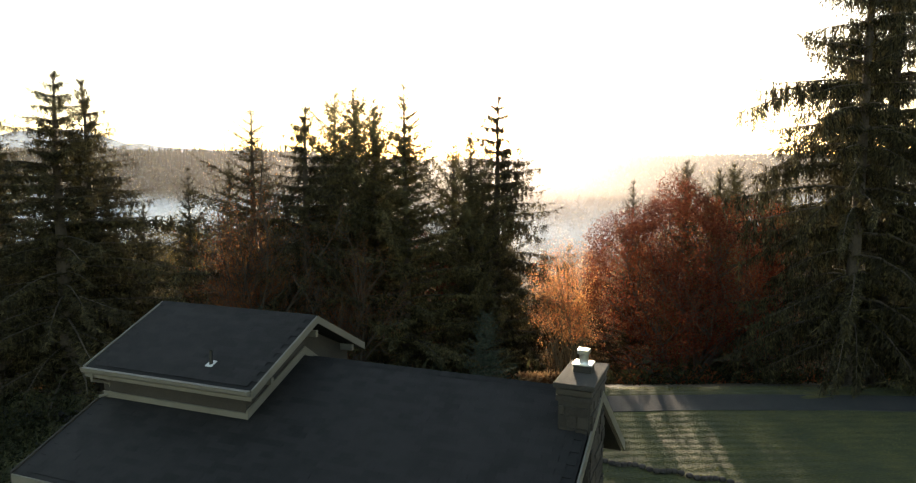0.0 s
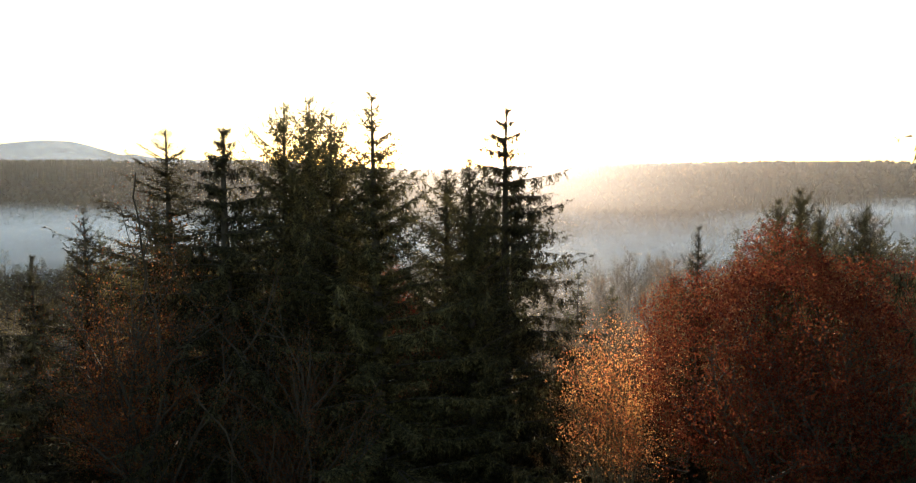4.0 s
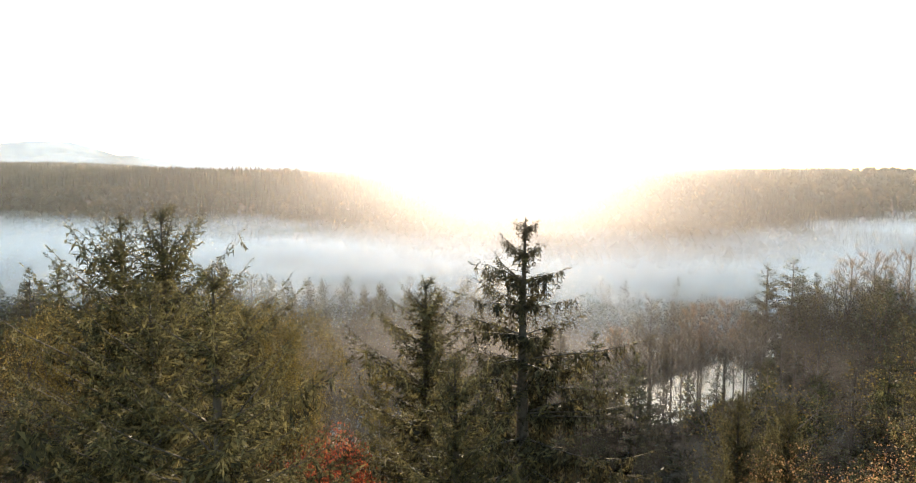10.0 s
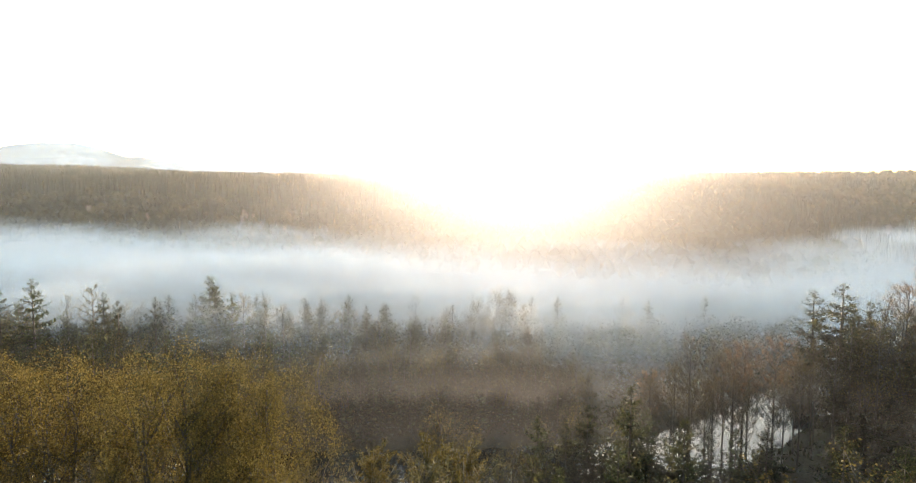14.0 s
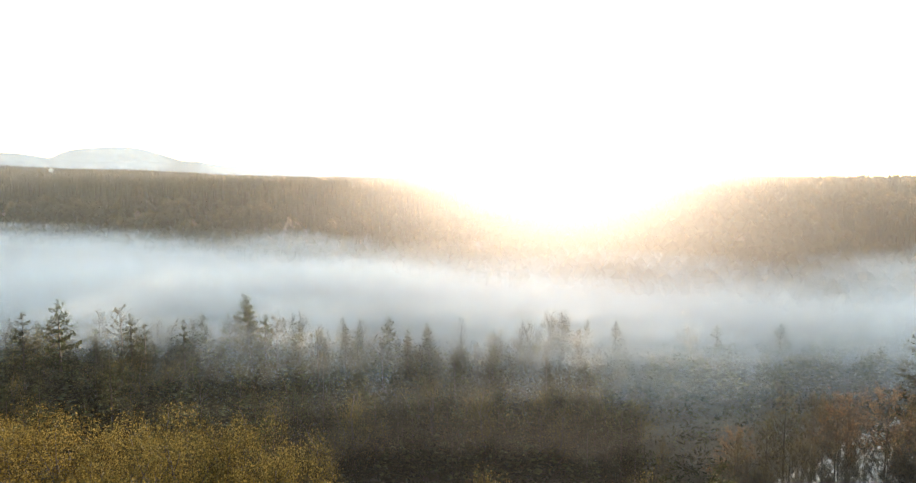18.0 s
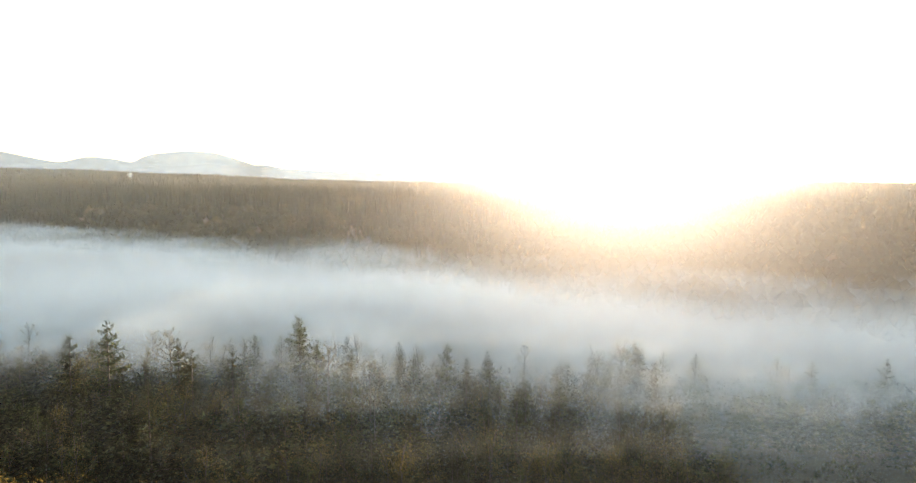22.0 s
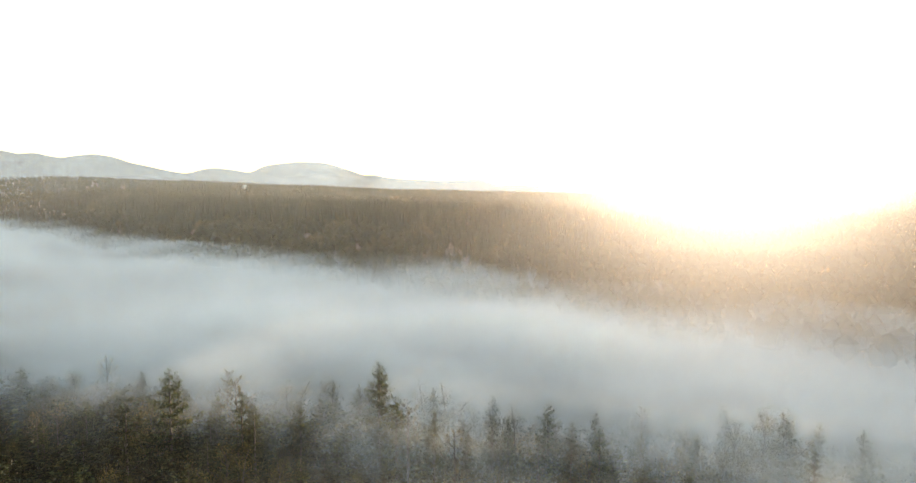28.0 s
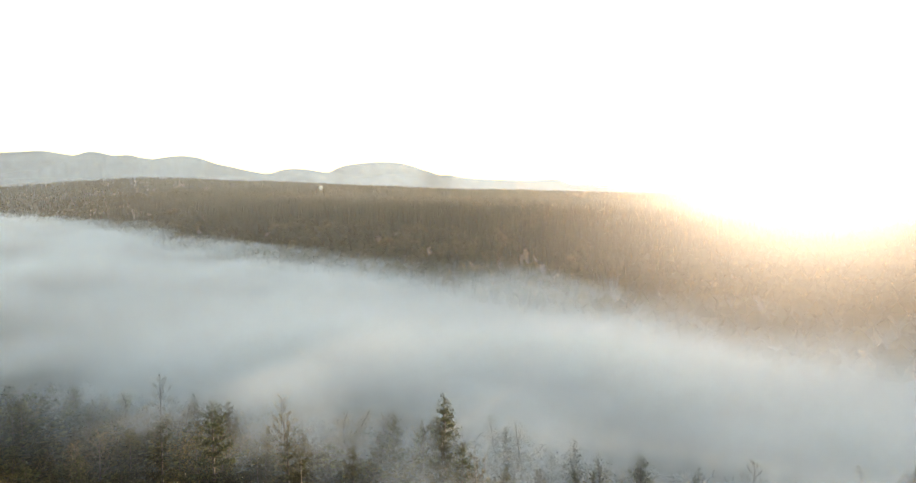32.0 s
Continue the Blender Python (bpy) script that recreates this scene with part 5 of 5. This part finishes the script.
for y, density in ((214, 0.05), (234, 0.09), (256, 0.13), (280, 0.16)):
    curtain(y, -260, 220, -34, -9 + 0.03 * (y - 206), density, 0.022, (y - 140, y + 20), 1.0, 0.1, 0.8, 0.0, 0.9)

# ---- undergrowth ----
def brush(name, P, H, mat, label, seed, n=18, leaf=1.0):
    """Low leafy shrubs, scattered."""
    r = np.random.default_rng(seed)
    k = len(P)
    d = unit(r.normal(0, 1, (k, n, 3)))
    d[..., 2] = np.abs(d[..., 2])
    B = P[:, None] + d * H[:, None, None] * r.uniform(0.2, 0.6, (k, n, 1))
    D = unit(d + r.normal(0, 0.5, (k, n, 3))) * H[:, None, None] * r.uniform(0.2, 0.45, (k, n, 1)) * leaf
    B, D = B.reshape(-1, 3), D.reshape(-1, 3)
    V, F = kites(B, D, unit(np.cross(D, r.normal(0, 1, D.shape))), np.linalg.norm(D, axis=1) * 0.3)
    return tagged(new(name, mesh_np(name, V, F, mat)), label, "undergrowth", kind="stuff")


ru = np.random.default_rng(91)
x, y = ru.uniform(-26, -10.5, 240), ru.uniform(17, 40, 240)
brush("undergrowth", np.column_stack([x, y, ground_np(x, y) - 0.2]), ru.uniform(1.5, 3.6, 240), NEEDLE_DARK, "dark evergreen shrubs beside the house", 240, 200, 0.28)
for nm, cnt, bx, by, hh, mat, lab, near in (("undergrowth", 3000, (-60, 60), (46, 112), (1.2, 3.6), NEEDLE_DARK, "dark evergreen undergrowth on the slope", 1),
                                      ("undergrowth", 700, (-60, 60), (48, 112), (1.0, 3.0), RUST_LEAF, "rust-brown shrubs on the slope", 1),
                                      ("undergrowth", 8500, (-240, 210), (112, 320), (1.5, 5.0), NEEDLE_DARK, "dark brush on the valley floor", 0),
                                      ("undergrowth", 1500, (-240, 210), (112, 320), (1.5, 4.5), NEEDLE_VALLEY, "olive-green brush on the valley floor", 0)):
    x, y = ru.uniform(*bx, cnt), ru.uniform(*by, cnt)
    ok = np.abs(y - river_y(x)) > 15
    if near:
        ok &= (y > 47 + 1.5 * np.sin(x / 6)) & ((np.abs(x - 8.6 - 0.112 * (y - 46)) > 3.4) | (y > 75))
    x, y = x[ok], y[ok]
    brush(nm, np.column_stack([x, y, ground_np(x, y) - 0.2]), ru.uniform(*hh, len(x)), mat, lab, cnt, 44 if near else 18, 0.5 if near else 1.0)


# ---- small things on the lawn and far off ----
bench = tagged(new("garden_bench"), "low weathered white garden bench on the lawn", "bench")
bx, by = 4.85, 35.5


def block(x0, x1, y0, y1, z0, z1, bevel=0.01):
    return bevelled(prism([(x0, y0, z0), (x1, y0, z0), (x1, y1, z0), (x0, y1, z0)], (0, 0, z1 - z0)), bevel)


for k in range(3):
    part("seat_slat", block(bx - 0.42, bx + 0.42, by - 0.2 + 0.14 * k, by - 0.08 + 0.14 * k, 0.38, 0.42), WHITE, bench)
for sx in (-0.36, 0.32):
    for sy in (-0.18, 0.15):
        part("leg", block(bx + sx, bx + sx + 0.05, by + sy, by + sy + 0.05, 0.0, 0.385, 0.006), WHITE, bench)
part("backrest", block(bx - 0.42, bx + 0.42, by + 0.21, by + 0.24, 0.5, 0.66), WHITE, bench)
for sx in (-0.36, 0.32):
    part("back_post", block(bx + sx, bx + sx + 0.05, by + 0.235, by + 0.265, 0.2, 0.62, 0.006), WHITE, bench)

edging = tagged(new("stone_edging"), "row of rounded grey stones edging the lawn", "edging")
re_ = random.Random(4)
for k in range(26):
    f = k / 25
    x, y = 5.6 + 6.2 * f, 30.7 - 2.9 * f + 0.15 * math.sin(k)
    bm = bmesh.new()
    bmesh.ops.create_icosphere(bm, subdivisions=2, radius=0.16)
    for v in bm.verts:
        v.co = Vector((v.co.x * re_.uniform(0.9, 1.15), v.co.y * re_.uniform(0.8, 1.1), v.co.z * 0.75)) + Vector((x, y, ground_z(x, y) + 0.07))
    part("stone", bm, STONE, edging)

# dry shrubs along the lawn's far edge
rb = np.random.default_rng(12)
for k in range(9):
    x, y = 5.0 + 0.62 * k + rb.uniform(-0.2, 0.2), 46.6 + rb.uniform(-0.5, 0.5)
    n = 420
    d = unit(np.column_stack([rb.normal(0, 0.35, (n, 2)), np.ones(n)]))
    B = np.column_stack([rb.normal(0, 0.12, (n, 2)), np.zeros(n)]) + d * rb.uniform(0, 0.9, (n, 1))
    D = unit(d + rb.normal(0, 0.5, (n, 3))) * rb.uniform(0.15, 0.45, (n, 1))
    V, F = kites(B, D, unit(np.cross(D, rb.normal(0, 1, (n, 3)))), np.linalg.norm(D, axis=1) * 0.25)
    sh = new("dry_shrub", mesh_np("dry_shrub", V, F, TAN_LEAF))
    sh.location = (x, y, ground_z(x, y) - 0.05)
    tagged(sh, "dry tan shrub at the edge of the lawn", "shrub", "shrubs along the lawn's edge")

# uncut grass on the lawn
rl = np.random.default_rng(31)
n = 90000
x, y = rl.uniform(-26, 40, n), rl.uniform(13, 44, n)
row = 0.5 + 0.5 * np.sin(y * 2 * np.pi / 0.75 + 0.25 * np.sin(x))
keep = (np.abs(y - (37.4 + 0.5 * np.sin(x / 9.0) - 0.0008 * (x - 6) ** 2)) > 1.4) & (rl.random(n) < 0.25 + 0.75 * row)
x, y, row = x[keep], y[keep], row[keep]
B = np.column_stack([x, y, ground_np(x, y) - 0.02])
D = np.column_stack([rl.normal(0, 0.03, (len(x), 2)), rl.uniform(0.03, 0.06, len(x)) + 0.06 * row])
V, F = kites(B, D, unit(np.column_stack([rl.normal(0, 1, (len(x), 2)), np.zeros(len(x))])), np.full(len(x), 0.02))
tagged(new("grass", mesh_np("grass", V, F, BLADE)), "mown lawn grass in faint rows, lit through by low sun", "grass", kind="stuff")

# pale tower on the far plateau
tower = tagged(new("water_tower"), "pale water tower rising above far woods", "tower")
tx, ty = -831.0, 1388.0
tz = ground_z(tx, ty)
tv, tf = tubes([([(tx, ty, tz - 2), (tx, ty, 31)], [2.2, 2.0])], 10)
part("shaft", mesh_np("shaft", tv, tf, WHITE, smooth=True), WHITE, tower)
tv, tf = tubes([([(tx, ty, 30.5), (tx, ty, 33), (tx, ty, 42), (tx, ty, 44.5), (tx, ty, 45)], [2.0, 4.2, 4.6, 2.5, 0.1])], 14)
part("tank", mesh_np("tank", tv, tf, WHITE, smooth=True), WHITE, tower)

# ---- roof shingles ----
rsh = random.Random(21)
base = prism([(0, 0, 0), (0.296, 0, 0), (0.296, 0.16, 0), (0, 0.16, 0)], (0, 0, 0.012))
tab = bpy.data.meshes.new("shingle")
base.to_mesh(tab)
base.free()
tab.materials.append(SHINGLE)


def course(l0, l1, slope_len, s_top, z_top, s_low, z_low, sink=0.0):
    """Poses of shingle tabs over a roof slope, course by course."""
    down = (hp(0, s_low, z_low) - hp(0, s_top, z_top)).normalized()
    right = D_.copy()
    up = right.cross(-down)
    if up.z < 0:
        up = -up
    rows = int(slope_len / 0.145)
    out = []
    for r_ in range(rows):
        l = l0 + (0.15 if r_ % 2 else 0.0) + rsh.uniform(0, 0.02)
        while l + 0.3 < l1:
            p = hp(l + 0.295, s_top, z_top) + down * (0.145 * r_ + 0.16) + up * (0.004 + rsh.uniform(0, 0.005) + sink)
            m = Matrix((right, -down, up)).transposed().to_4x4()
            m.translation = p
            out.append(m @ Matrix.Rotation(rsh.uniform(-0.005, 0.005), 4, "Z") @ Matrix.Rotation(0.035, 4, "X"))
            l += 0.30
    return out


upper = course(P0, P1, math.hypot(PW, PZ - PN), 0, PZ, -PW, PN)
for k, m in enumerate(upper[:300]):
    ob = new("shingle", tab)
    ob.parent = house
    ob.matrix_basis = m


def joined(name, poses, parent):
    vs = np.array([v.co for v in tab.vertices])
    fs = [tuple(p.vertices) for p in tab.polygons]
    V = np.concatenate([vs @ np.array(m.to_3x3()).T + np.array(m.translation) for m in poses])
    F = np.concatenate([np.array(fs) + k * len(vs) for k in range(len(poses))])
    ob = part(name, mesh_np(name, V, F, SHINGLE), SHINGLE, parent, "dark grey asphalt shingles")
    ob["kind"] = "stuff"


joined("shingles", upper[300:] + course(0.0, 10.2, math.hypot(NEAR, 1.6), 0, 8.97, -NEAR, 7.37) if len(upper) > 300 else course(0.0, 10.2, math.hypot(NEAR, 1.6), 0, 8.97, -NEAR, 7.37), house)
# ridge caps
for l0, l1, z in ((0.5, P0 + 0.3, 8.985), (P0, P1, PZ + 0.01)):
    l = l0
    while l + 0.25 < l1:
        bm = prism([hp(l, -0.13, z - 0.035), hp(l, 0, z + 0.025), hp(l, 0.13, z - 0.06), hp(l, 0.0, z + 0.008)], -D_ * 0.24)
        part("ridge_cap", bm, SHINGLE, house)
        l += 0.2
